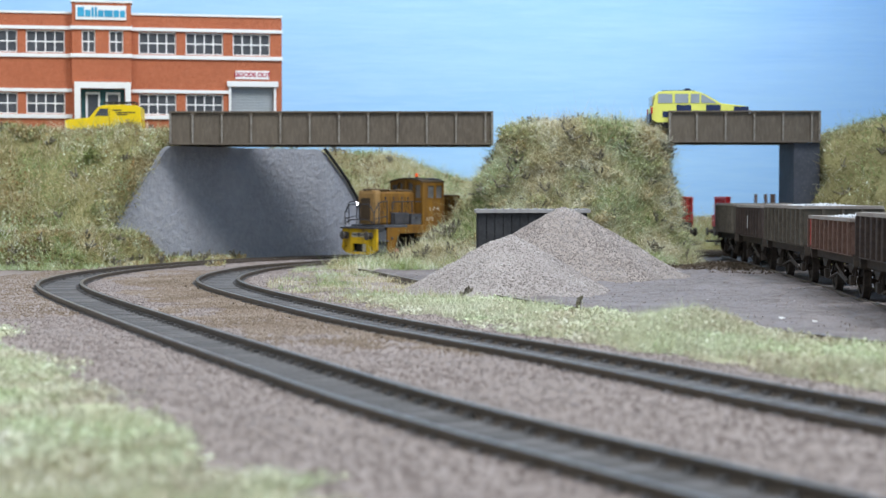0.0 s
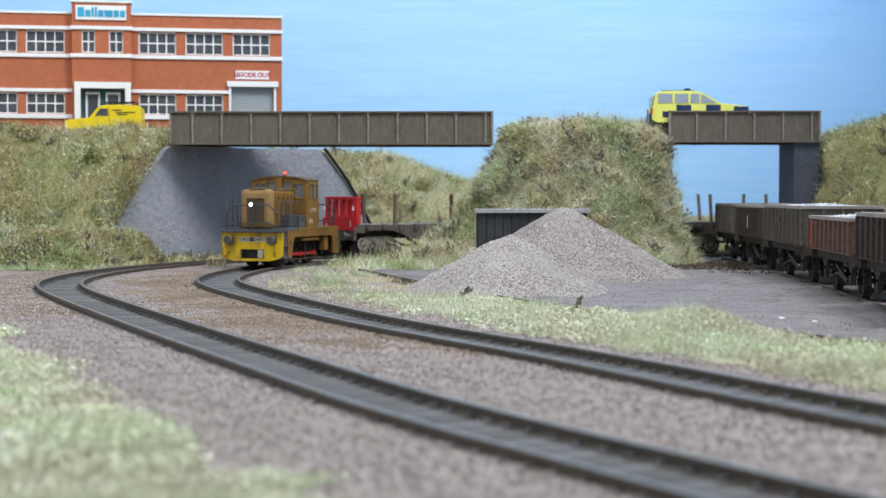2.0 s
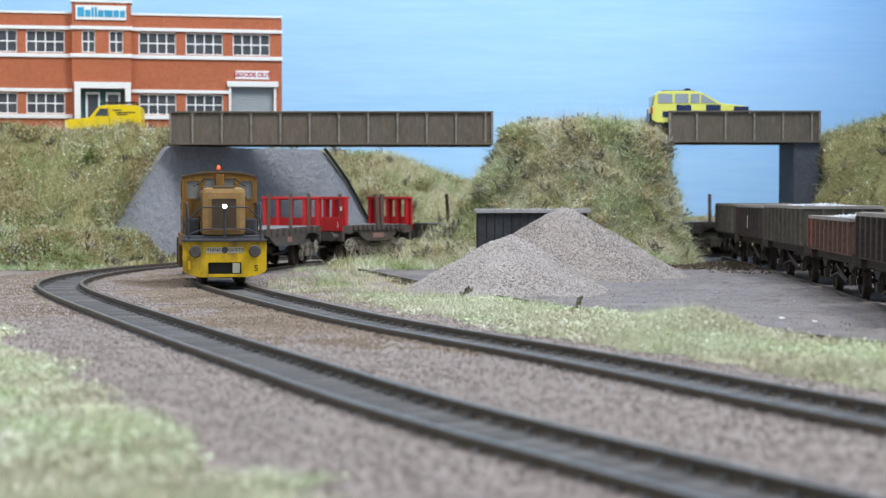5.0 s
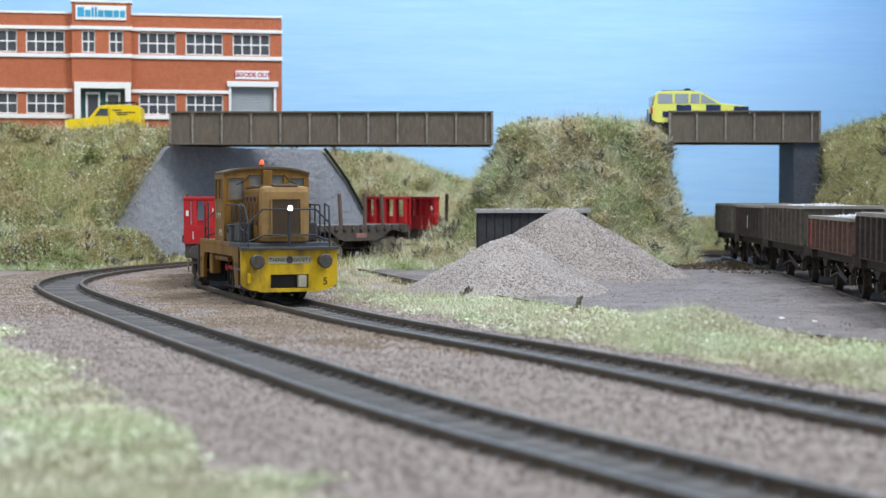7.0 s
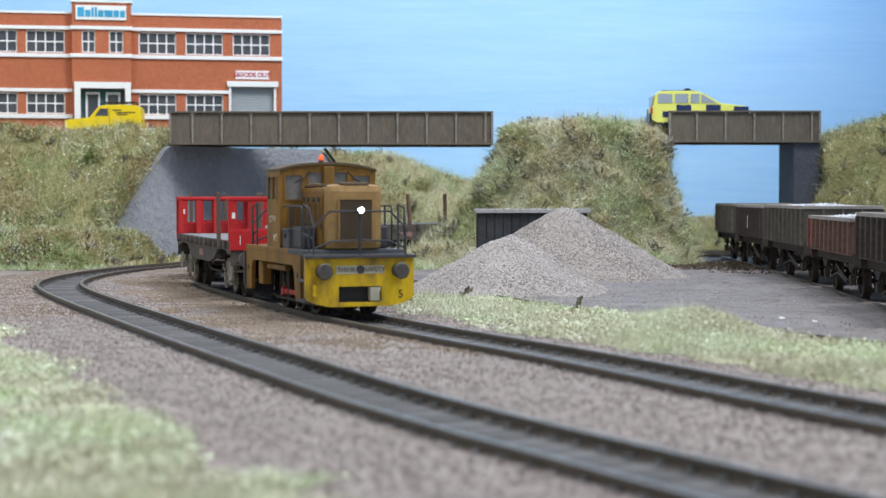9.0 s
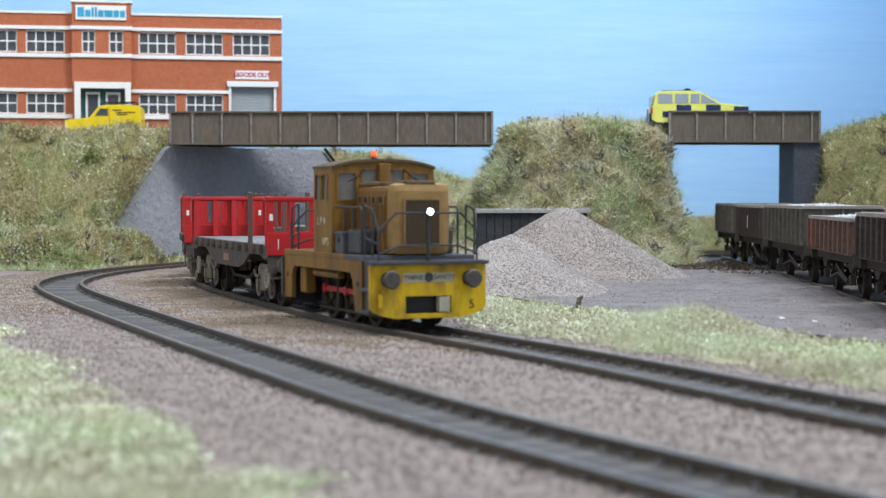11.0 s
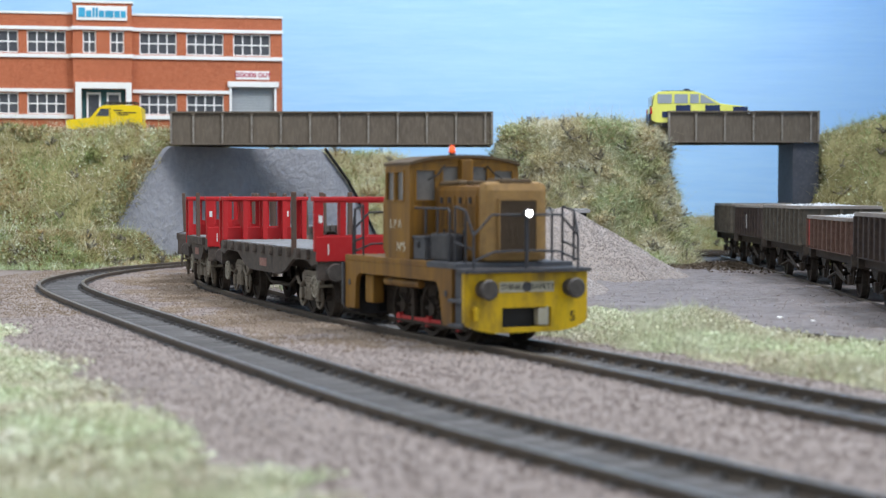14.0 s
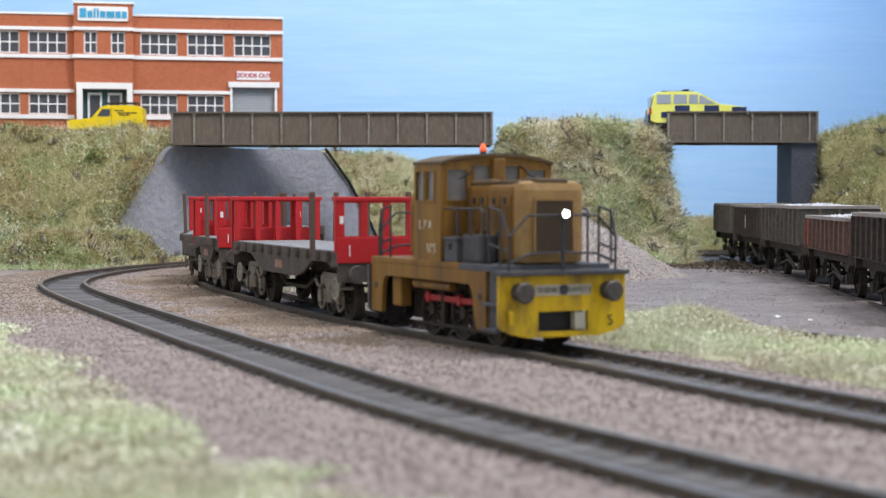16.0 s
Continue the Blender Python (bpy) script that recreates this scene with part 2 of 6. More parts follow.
def grid_mesh(name, xs, ys, zfun, material, parent=None):
    X, Y = np.meshgrid(xs, ys)
    xy = np.c_[X.ravel(), Y.ravel()]
    z = zfun(xy)
    nx = len(xs)
    co = np.c_[xy, z] * MM
    idx = np.arange(len(xs) * len(ys)).reshape(len(ys), nx)
    faces = np.c_[idx[:-1, :-1].ravel(), idx[:-1, 1:].ravel(), idx[1:, 1:].ravel(), idx[1:, :-1].ravel()]
    me = bpy.data.meshes.new(name)
    me.from_pydata(co.tolist(), [], faces.tolist())
    for p in me.polygons:
        p.use_smooth = True
    me.materials.append(material)
    ob = new(name, me)
    ob.parent = parent
    return ob


def span(a, b, step):
    return np.arange(a, b + step * 0.5, step)


xs = np.r_[span(-700, -330, 37), span(-310, 330, 3.2), span(350, 700, 35)]
ys = np.r_[span(-150, 90, 20), span(96, 1000, 3.2), span(1020, 1400, 20)]
ground = tagged(grid_mesh("ground", xs, ys, ground_z, M_BALLAST), "brownish pink fine ballast spread over the baseboard", "ground", kind="structure")
tagged(part("baseboard", boxm(-700, 700, -150, 1400, -32, -8), mat("plywood", (0.4, 0.3, 0.19), (0.33, 0.24, 0.15), rough=0.7), None),
       "plywood baseboard under the railway scenery", "baseboard", kind="structure")


# ---- track ----
def sweep_rail(name, P, S, off, s0, s1, parent, label=""):
    """A bullhead rail along the line, off to one side; rail head, web and foot."""
    prof = [(-.7, 0), (.7, 0), (.7, -.75), (.3, -.95), (.3, -1.9), (1.2, -2.15), (1.2, -2.5), (-1.2, -2.5), (-1.2, -2.15), (-.3, -1.9), (-.3, -.95), (-.7, -.75)]
    ss = np.arange(s0, s1, 4.0)
    verts, faces, mats = [], [], []
    for s in ss:
        p, t = on(P, S, s), on(P, S, s + 1) - on(P, S, s - 1)
        t /= np.hypot(*t)
        nrm = np.array((-t[1], t[0]))
        for a, z in prof:
            q = p + nrm * (off + a)
            verts.append((q[0] * MM, q[1] * MM, z * MM))
    k = len(prof)
    for i in range(len(ss) - 1):
        for j in range(k):
            a, b = i * k + j, i * k + (j + 1) % k
            faces.append((a, b, b + k, a + k))
            mats.append(1 if j == 0 else 0)
    me = bpy.data.meshes.new(name)
    me.from_pydata(verts, [], faces)
    me.materials.append(M_RAIL)
    me.materials.append(M_RAILTOP)
    me.polygons.foreach_set("material_index", mats)
    ob = new(name, me)
    ob.parent = parent
    if label:
        ob["label"] = label
    return ob


def heading(P, S, s):
    t = on(P, S, s + 2) - on(P, S, s - 2)
    return math.degrees(math.atan2(t[1], t[0]))


def sleeper_mesh():
    bm = boxm(-1.65, 1.65, -15.5, 15.5, -3.6, -2.15, bevel=0.2)
    for y in (-9.0, 9.0):
        box(bm, -.7, .7, y - 2.2, y + 2.2, -2.2, -1.5)
    bmesh.ops.scale(bm, vec=(MM, MM, MM), verts=bm.verts)
    return finish(bm, "sleeper", M_SLEEPER)


SLEEPER = sleeper_mesh()


def lay_track(name, P, S, label, s0, s1, sleepers=True):
    tr = thing(name, Matrix(), label, "railway track", kind="structure")
    for off in (-9.0, 9.0):
        sweep_rail("rail", P, S, off, s0, s1, tr)
    ss = np.arange(s0, s1, 6.0)
    co = []
    for s in ss:
        p, t = on(P, S, s), on(P, S, s + 1) - on(P, S, s - 1)
        nr = np.array((-t[1], t[0])) / np.hypot(*t)
        co += [((p[0] + nr[0] * a) * MM, (p[1] + nr[1] * a) * MM, z * MM) for a, z in ((-11.5, -2.9), (-8, -2.38), (0, -2.3), (8, -2.38), (11.5, -2.9))]
    me = bpy.data.meshes.new("track_bed")
    me.from_pydata(co, [], [(5 * i + j, 5 * i + j + 1, 5 * i + j + 6, 5 * i + j + 5) for i in range(len(ss) - 1) for j in range(4)])
    me.materials.append(M_BED)
    share("track_bed", me, tr, Matrix())
    s, n = s1 - 4, 0
    while sleepers and s > s0 and n < 300:
        p = on(P, S, s)
        share("sleeper", SLEEPER, tr, mm(p[0], p[1], random.uniform(-.1, .05), 0, 0, heading(P, S, s) + random.uniform(-1.5, 1.5)))
        s -= 7.3
        n += 1
    return tr


# ---- sky board and hall ----
M_SKY = mat("painted_sky_board", (0.355, 0.61, 0.92), (0.425, 0.68, 0.95), (0.54, 0.77, 0.98), big=6, fine=60, rough=0.55, bump=0.2, dist=0.001, stain=0.35)


brushed(M_SKY, .35, 4.5)


def sky_board():
    bm = bmesh.new()
    line = [(-700, 1262), (-300, 1262), (0, 1262), (250, 1262), (470, 1266)] + [(470 + 180 * math.sin(a), 1086 + 180 * math.cos(a)) for a in np.linspace(0.12, 1.5, 10)] + [(655, 900), (662, 600), (670, 150)]
    rows = []
    for i, (x, y) in enumerate(line):
        p, q = line[max(i - 1, 0)], line[min(i + 1, len(line) - 1)]
        t = Vector((q[0] - p[0], q[1] - p[1])).normalized()
        nx, ny = -t.y * 6, t.x * 6
        rows.append([bm.verts.new(c) for c in ((x, y, -10), (x, y, 620), (x + nx, y + ny, 620), (x + nx, y + ny, -10))])
    for a, b in zip(rows[:-1], rows[1:]):
        for j in range(4):
            bm.faces.new((a[j], a[(j + 1) % 4], b[(j + 1) % 4], b[j]))
    bm.faces.new(rows[0])
    bm.faces.new(rows[-1][::-1])
    return tagged(part("backdrop", bm, M_SKY, None), "pale blue hand-painted sky board with brush strokes", "backdrop", kind="structure")


sky_board()
# added out of view: blocks the right lamp and darkens the sky's right end
tagged(part("shade_board", boxm(362, 370, 330, 1255, -10, 448), M_SKY, None), "unseen upright board added to shade the right of the sky board", "end board", kind="structure")


# ---- grass banks ----
def bank(name, label, foot, top, height, seed, lumps=5.0, power=0.75, crest=((-999, 1), (999, 1))):
    """A plaster hill: foot outline and top outline with the same number of points, lofted with lumps."""
    n, lev = 140, 16
    def ringpts(pts):
        p = np.array(pts + [pts[0]], float)
        s = np.r_[0, np.cumsum(np.hypot(*np.diff(p, axis=0).T))]
        out = []
        for i in range(len(pts)):
            for u in np.linspace(0, 1, n // len(pts), endpoint=False):
                out.append(p[i] * (1 - u) + p[i + 1] * u)
        q = np.array(out)
        for _ in range(3):
            q = .25 * np.roll(q, 1, 0) + .5 * q + .25 * np.roll(q, -1, 0)
        return q
    A, B = ringpts(foot), ringpts(top)
    bm = bmesh.new()
    rows = []
    for k in range(lev + 1):
        u = k / lev
        h = height * u
        r = A * (1 - u ** (1 / power)) + B * u ** (1 / power)
        row = []
        for x, y in r:
            d = lumps * noise.fractal(Vector((x * .045 + seed, y * .045, h * .05)), 1.0, 2.0, 4) * (0.35 + 0.65 * math.sin(math.pi * min(1, u + .12)))
            c = B.mean(0)
            v = np.array((x, y)) - c
            v /= np.hypot(*v) + 1e-6
            z = h * np.interp(x, [q[0] for q in crest], [q[1] for q in crest]) - 4 * (k == 0) + (lumps * .5 * noise.noise(Vector((x * .05, y * .05, seed))) * u)
            row.append(bm.verts.new((x + v[0] * d, y + v[1] * d, z)))
        rows.append(row)
    m = len(rows[0])
    for k in range(lev):
        for i in range(m):
            bm.faces.new((rows[k][i], rows[k][(i + 1) % m], rows[k + 1][(i + 1) % m], rows[k + 1][i]))
    c = bm.verts.new((*B.mean(0), height * np.interp(B.mean(0)[0], [q[0] for q in crest], [q[1] for q in crest]) + 1))
    for i in range(m):
        bm.faces.new((rows[-1][i], rows[-1][(i + 1) % m], c))
    ob = part(name, bm, M_TURF, None, smooth=True)
    return tagged(ob, label, "grass bank")


bank_left = bank("grass_bank", "steep grass bank carrying the road and factory yard",
     [(-560, 890), (-330, 885), (-235, 880), (-212, 888), (-196, 915), (-180, 950), (-160, 1010), (-150, 1200), (-350, 1245), (-560, 1240)],
     [(-560, 985), (-330, 982), (-230, 980), (-185, 978), (-170, 978), (-163, 985), (-160, 1010), (-155, 1180), (-350, 1230), (-560, 1230)], 74.5, 1.3, 9.0, 1.25)
M_STRAW = mat("straw_turf", (0.38, 0.345, 0.19), (0.28, 0.25, 0.13), (0.52, 0.49, 0.32), big=45, fine=500, rough=0.95, bump=0.8, dist=0.001)
bank_foot = bank("grass_bank", "low tussocky grass mound against the abutment wing",
     [(-250, 868), (-208, 866), (-184, 882), (-169, 906), (-158, 930), (-174, 938), (-205, 928), (-250, 912)],
     [(-246, 886), (-214, 885), (-197, 896), (-182, 914), (-171, 929), (-178, 934), (-205, 924), (-246, 902)], 15, 5.5, 5.0, .8)
bank_mid = bank("grass_hill", "overgrown grass hill between the two road bridges",
     [(-48, 915), (-15, 893), (30, 880), (80, 875), (126, 885), (143, 915), (144, 960), (124, 998), (70, 985), (28, 968), (-15, 940), (-40, 925)],
     [(38, 942), (46, 938), (60, 936), (80, 935), (108, 936), (124, 942), (128, 960), (122, 986), (70, 980), (44, 972), (38, 962), (36, 950)], 76, 8.7, 9.0, 2.6, ((30, .93), (60, 1.0), (95, 1.02), (122, .96)))
bank_right = bank("grass_bank", "tall grass bank beside the dark brick pier",
     [(212, 925), (240, 880), (300, 860), (400, 840), (430, 900), (430, 1000), (330, 1010), (216, 1000)],
     [(222, 948), (240, 940), (300, 925), (400, 910), (420, 930), (420, 980), (330, 995), (222, 990)], 78, 4.2, 11.0, .9, ((215, .86), (240, .95), (270, 1.12), (330, 1.3)))
bank_far = bank("grass_bank", "distant low grass bank in front of the sky board",
     [(-130, 1150), (-60, 1132), (0, 1140), (60, 1160), (120, 1180), (150, 1200), (120, 1235), (0, 1240), (-130, 1240)],
     [(-130, 1205), (-60, 1195), (-30, 1195), (0, 1200), (20, 1205), (40, 1210), (30, 1225), (0, 1230), (-130, 1232)], 66, 6.6, 9.0, .9, ((-130, 1.05), (-40, 1.03), (-12, .84), (22, .66), (60, .5), (140, .3)))


bank_low = bank("grass_bank", "low green bank behind the siding and bridge",
     [(95, 1150), (150, 1142), (215, 1145), (260, 1160), (260, 1215), (180, 1225), (95, 1215)],
     [(110, 1180), (150, 1172), (205, 1174), (240, 1182), (240, 1200), (180, 1205), (110, 1200)], 19, 2.9, 6.0, 1.0)


# ---- bridges ----
def girder_bridge(label, x0, x1, y0, y1, z0, z1, first, pitch):
    br = thing("road_bridge", mm((x0 + x1) / 2, (y0 + y1) / 2, z0), label, "bridge", "road bridges")
    w, d, h = (x1 - x0) / 2, (y1 - y0) / 2, z1 - z0
    part("deck", boxm(-w + .5, w - .5, -d + 1.5, d - 1.5, 1.5, 8), M_ROAD, br, "grey road deck")
    for s in (-1, 1):
        y = s * (d - .6)
        g = part("girder", boxm(-w, w, y - .6, y + .6, 0.2, h - .2, bevel=.1), M_GIRDER, br)
        part("top_flange", boxm(-w, w, y - 1.9, y + 1.9, h - 1.0, h, bevel=.15), M_GIRDER, g)
        for x in (-w + .6, w - .6):
            part("end_plate", boxm(x - .6, x + .6, y - 1.8, y + 1.8, 1.0, h - 1.0, bevel=.1), M_RIBLIT, g)
        part("bottom_flange", boxm(-w, w, y - 1.9, y + 1.9, -.0, 1.0, bevel=.15), M_GIRDER, g)
        x = first
        while x < x1 - 1:
            part("stiffener", boxm(x - (x0 + x1) / 2 - .5, x - (x0 + x1) / 2 + .5, y + s * .5, y + s * 1.7, 1.0, h - 1.0), M_RIBLIT, g)
            part("gusset", boxm(x - (x0 + x1) / 2 - 1.0, x - (x0 + x1) / 2 + 1.0, y + s * .5, y + s * 1.8, h - 2.3, h - 1.0), M_GIRDER, g)
            x += pitch
    return br


girder_bridge("brown plate girder road bridge over the curved tracks", -158, 29, 948, 992, 66.3, 85.7, -144.5, 16.9)
girder_bridge("short brown plate girder road bridge over the siding", 130.3, 218, 948, 992, 67.6, 86, 146.5, 16.6)


def wall_strip(name, line, z0, z1s, thick, material, label):
    """An upright wall along a line of points; z1s gives its top height at each point."""
    p = np.array(line, float)
    bm = bmesh.new()
    rows = []
    for i, (x, y) in enumerate(p):
        t = p[min(i + 1, len(p) - 1)] - p[max(i - 1, 0)]
        t /= np.hypot(*t)
        nr = np.array((-t[1], t[0])) * thick
        rows.append([bm.verts.new(c) for c in ((x, y, z0), (x, y, z1s[i]), (x + nr[0], y + nr[1], z1s[i]), (x + nr[0], y + nr[1], z0))])
    for a, b in zip(rows[:-1], rows[1:]):
        for j in range(4):
            bm.faces.new((a[j], a[(j + 1) % 4], b[(j + 1) % 4], b[j]))
    bm.faces.new(rows[0])
    bm.faces.new(rows[-1][::-1])
    return tagged(part(name, bm, material, None), label, "retaining wall", kind="structure")


W = np.array([(-200, 918), (-192, 926), (-184, 934), (-172, 946), (-160, 958), (-140, 982), (-115, 1006), (-76, 1037), (-62, 1055), (-50, 1075), (-42, 1088)], float)
WZ = [-2, 8, 25, 46, 66, 66, 66, 66, 46, 21, 2]
Wd = np.linspace(0, len(W) - 1, 60)
wall_strip("wall_abutment", np.c_[np.interp(Wd, range(len(W)), W[:, 0]), np.interp(Wd, range(len(W)), W[:, 1])], -5, np.interp(Wd, range(len(W)), WZ), 5, M_ABUT,
           "curved grey painted stone bridge abutment with sloping wings")
tagged(part("bridge_pier", boxm(203, 218, 949, 991, -5, 67.5), M_PIER, None), "dark blue brick pier under the short bridge", "bridge pier", kind="structure")


# ---- flat panels with openings ----
def panel(u0, u1, v0, v1, holes, t, bm=None):
    """A plate in x (u) and z (v), from y = 0 to y = t, with rectangular openings right through it."""
    bm = bm or bmesh.new()
    us = sorted({u0, u1, *[h[0] for h in holes], *[h[1] for h in holes]})
    vs = sorted({v0, v1, *[h[2] for h in holes], *[h[3] for h in holes]})
    solid = {}
    for i in range(len(us) - 1):
        for j in range(len(vs) - 1):
            cu, cv = (us[i] + us[i + 1]) / 2, (vs[j] + vs[j + 1]) / 2
            solid[i, j] = not any(a < cu < b and c < cv < d for a, b, c, d in holes)
    cache = {}
    def v(i, y, j):
        if (i, y, j) not in cache:
            cache[i, y, j] = bm.verts.new((us[i], y, vs[j]))
        return cache[i, y, j]
    for (i, j), ok in solid.items():
        if not ok:
            continue
        bm.faces.new((v(i, 0, j), v(i + 1, 0, j), v(i + 1, 0, j + 1), v(i, 0, j + 1)))
        bm.faces.new((v(i, t, j), v(i, t, j + 1), v(i + 1, t, j + 1), v(i + 1, t, j)))
        for di, dj, a, b in ((-1, 0, (i, j), (i, j + 1)), (1, 0, (i + 1, j), (i + 1, j + 1)), (0, -1, (i, j), (i + 1, j)), (0, 1, (i, j + 1), (i + 1, j + 1))):
            if not solid.get((i + di, j + dj), False):
                bm.faces.new((v(a[0], 0, a[1]), v(b[0], 0, b[1]), v(b[0], t, b[1]), v(a[0], t, a[1])))
    return bm


def lettering(text, size, m, material, parent, name="lettering", depth=0.06, bold=0.0):
    """Letters in the built-in font, as a mesh; m in millimetres places the text's middle, reading along x, up along y."""
    cu = bpy.data.curves.new(name, "FONT")
    cu.body, cu.size, cu.extrude, cu.align_x, cu.align_y = text, size * MM, depth * MM, "CENTER", "CENTER"
    cu.offset = bold * MM
    tmp = new(name, cu)
    bpy.context.view_layer.update()
    me = bpy.data.meshes.new_from_object(tmp.evaluated_get(bpy.context.evaluated_depsgraph_get()))
    bpy.data.objects.remove(tmp)
    bpy.data.curves.remove(cu)
    me.materials.clear()
    me.materials.append(material)
    ob = new(name, me)
    ob.parent = parent
    ob.matrix_basis = m
    return ob


def brick_mat():
    """Printed brick card: courses and joints too fine to pick apart."""
    m = mat("printed_red_brick", (0.42, 0.115, 0.05), (0.36, 0.095, 0.042), (0.5, 0.17, 0.085), big=25, fine=500, rough=0.8, bump=0.0)
    nt = m.node_tree
    bs = nt.nodes["Principled BSDF"]
    src = bs.inputs["Base Color"].links[0].from_socket
    tc = nt.nodes.new("ShaderNodeTexCoord")
    mp = nt.nodes.new("ShaderNodeMapping")
    mp.inputs["Rotation"].default_value = (radians(90), 0, 0)
    br = node(nt, "ShaderNodeTexBrick", Scale=330.0, Mortar_Size=0.035)
    br.inputs["Color1"].default_value, br.inputs["Color2"].default_value, br.inputs["Mortar"].default_value = (1, 1, 1, 1), (.78, .78, .78, 1), (1.25, 1.5, 1.7, 1)
    nt.links.new(tc.outputs["Object"], mp.inputs["Vector"])
    nt.links.new(mp.outputs["Vector"], br.inputs["Vector"])
    mu = nt.nodes.new("ShaderNodeMix")
    mu.data_type, mu.blend_type = "RGBA", "MULTIPLY"
    mu.inputs["Factor"].default_value = 1.0
    nt.links.new(src, mu.inputs["A"])
    nt.links.new(br.outputs["Color"], mu.inputs["B"])
    nt.links.new(mu.outputs["Result"], bs.inputs["Base Color"])
    return m


M_BRICK = brick_mat()
M_WHITE = mat("white_card_trim", (0.8, 0.8, 0.79), (0.74, 0.74, 0.73), (0.84, 0.84, 0.83), big=60, rough=0.6, bump=0.05)
M_GLASS = mat("dark_window_glazing", (0.05, 0.055, 0.065), (0.08, 0.085, 0.095), (0.1, 0.1, 0.11), big=80, rough=0.12, bump=0.0, stain=0.2)
# opaque panes, lightened in colour for the bright sky seen through them
M_PALEGLASS = mat("pale_car_glass", (0.26, 0.3, 0.34), (0.34, 0.38, 0.42), rough=0.12, bump=0)
M_SHUTTER = mat("grey_roller_shutter", (0.36, 0.39, 0.41), (0.32, 0.35, 0.37), rough=0.55, bump=0.05)
M_TEAL = mat("teal_door", (0.03, 0.11, 0.12), (0.02, 0.085, 0.095), rough=0.5, bump=0.05)
M_SIGNBLUE = mat("sign_blue", (0.05, 0.36, 0.58), rough=0.5, bump=0)
M_SIGNRED = mat("sign_red", (0.42, 0.025, 0.07), rough=0.5, bump=0)
M_YELLOW = mat("van_yellow", (0.8, 0.58, 0.008), (0.74, 0.53, 0.008), (0.82, 0.62, 0.03), big=60, rough=0.3, bump=0.03, stain=0.2)
M_BLACK = mat("black_plastic", (0.015, 0.015, 0.017), (0.025, 0.025, 0.027), rough=0.5, bump=0.05)
M_POLY = mat("safety_yellow", (0.74, 0.74, 0.16), (0.68, 0.68, 0.14), rough=0.35, bump=0.03, stain=0.2)
M_NAVY = mat("navy_blue_check", (0.02, 0.035, 0.1), rough=0.35, bump=0)
M_LAMPRED = mat("red_lamp_lens", (0.5, 0.02, 0.015), rough=0.25, bump=0)
M_CHROME = mat("dull_silver", (0.5, 0.5, 0.5), rough=0.35, metal=0.8, bump=0)


# ---- factory on the bank ----
def glazed(parent, u0, u1, v0, v1, cols, y0=-1.0):
    """A recessed white-framed window with its panes behind real glazing bars."""
    w = part("window", panel(u0, u1, v0, v1, [(u0 + .8 + (u1 - u0 - .8) * i / cols, u0 + (u1 - u0 - .8) * (i + 1) / cols, v0 + .8 + (v1 - v0 - .8) * j / 2, v0 + (v1 - v0 - .8) * (j + 1) / 2)
                                              for i in range(cols) for j in range(2)], .7), M_WHITE, parent, "white multi-pane window", at=mm(0, 1.1, 0))
    for i in range(cols):
        for j in range(2):
            a, b = u0 + .8 + (u1 - u0 - .8) * i / cols, u0 + (u1 - u0 - .8) * (i + 1) / cols
            c, d = v0 + .8 + (v1 - v0 - .8) * j / 2, v0 + (v1 - v0 - .8) * (j + 1) / 2
            part("pane", boxm(a, b, .4, .6, c, d), M_GLASS, w)
    return w


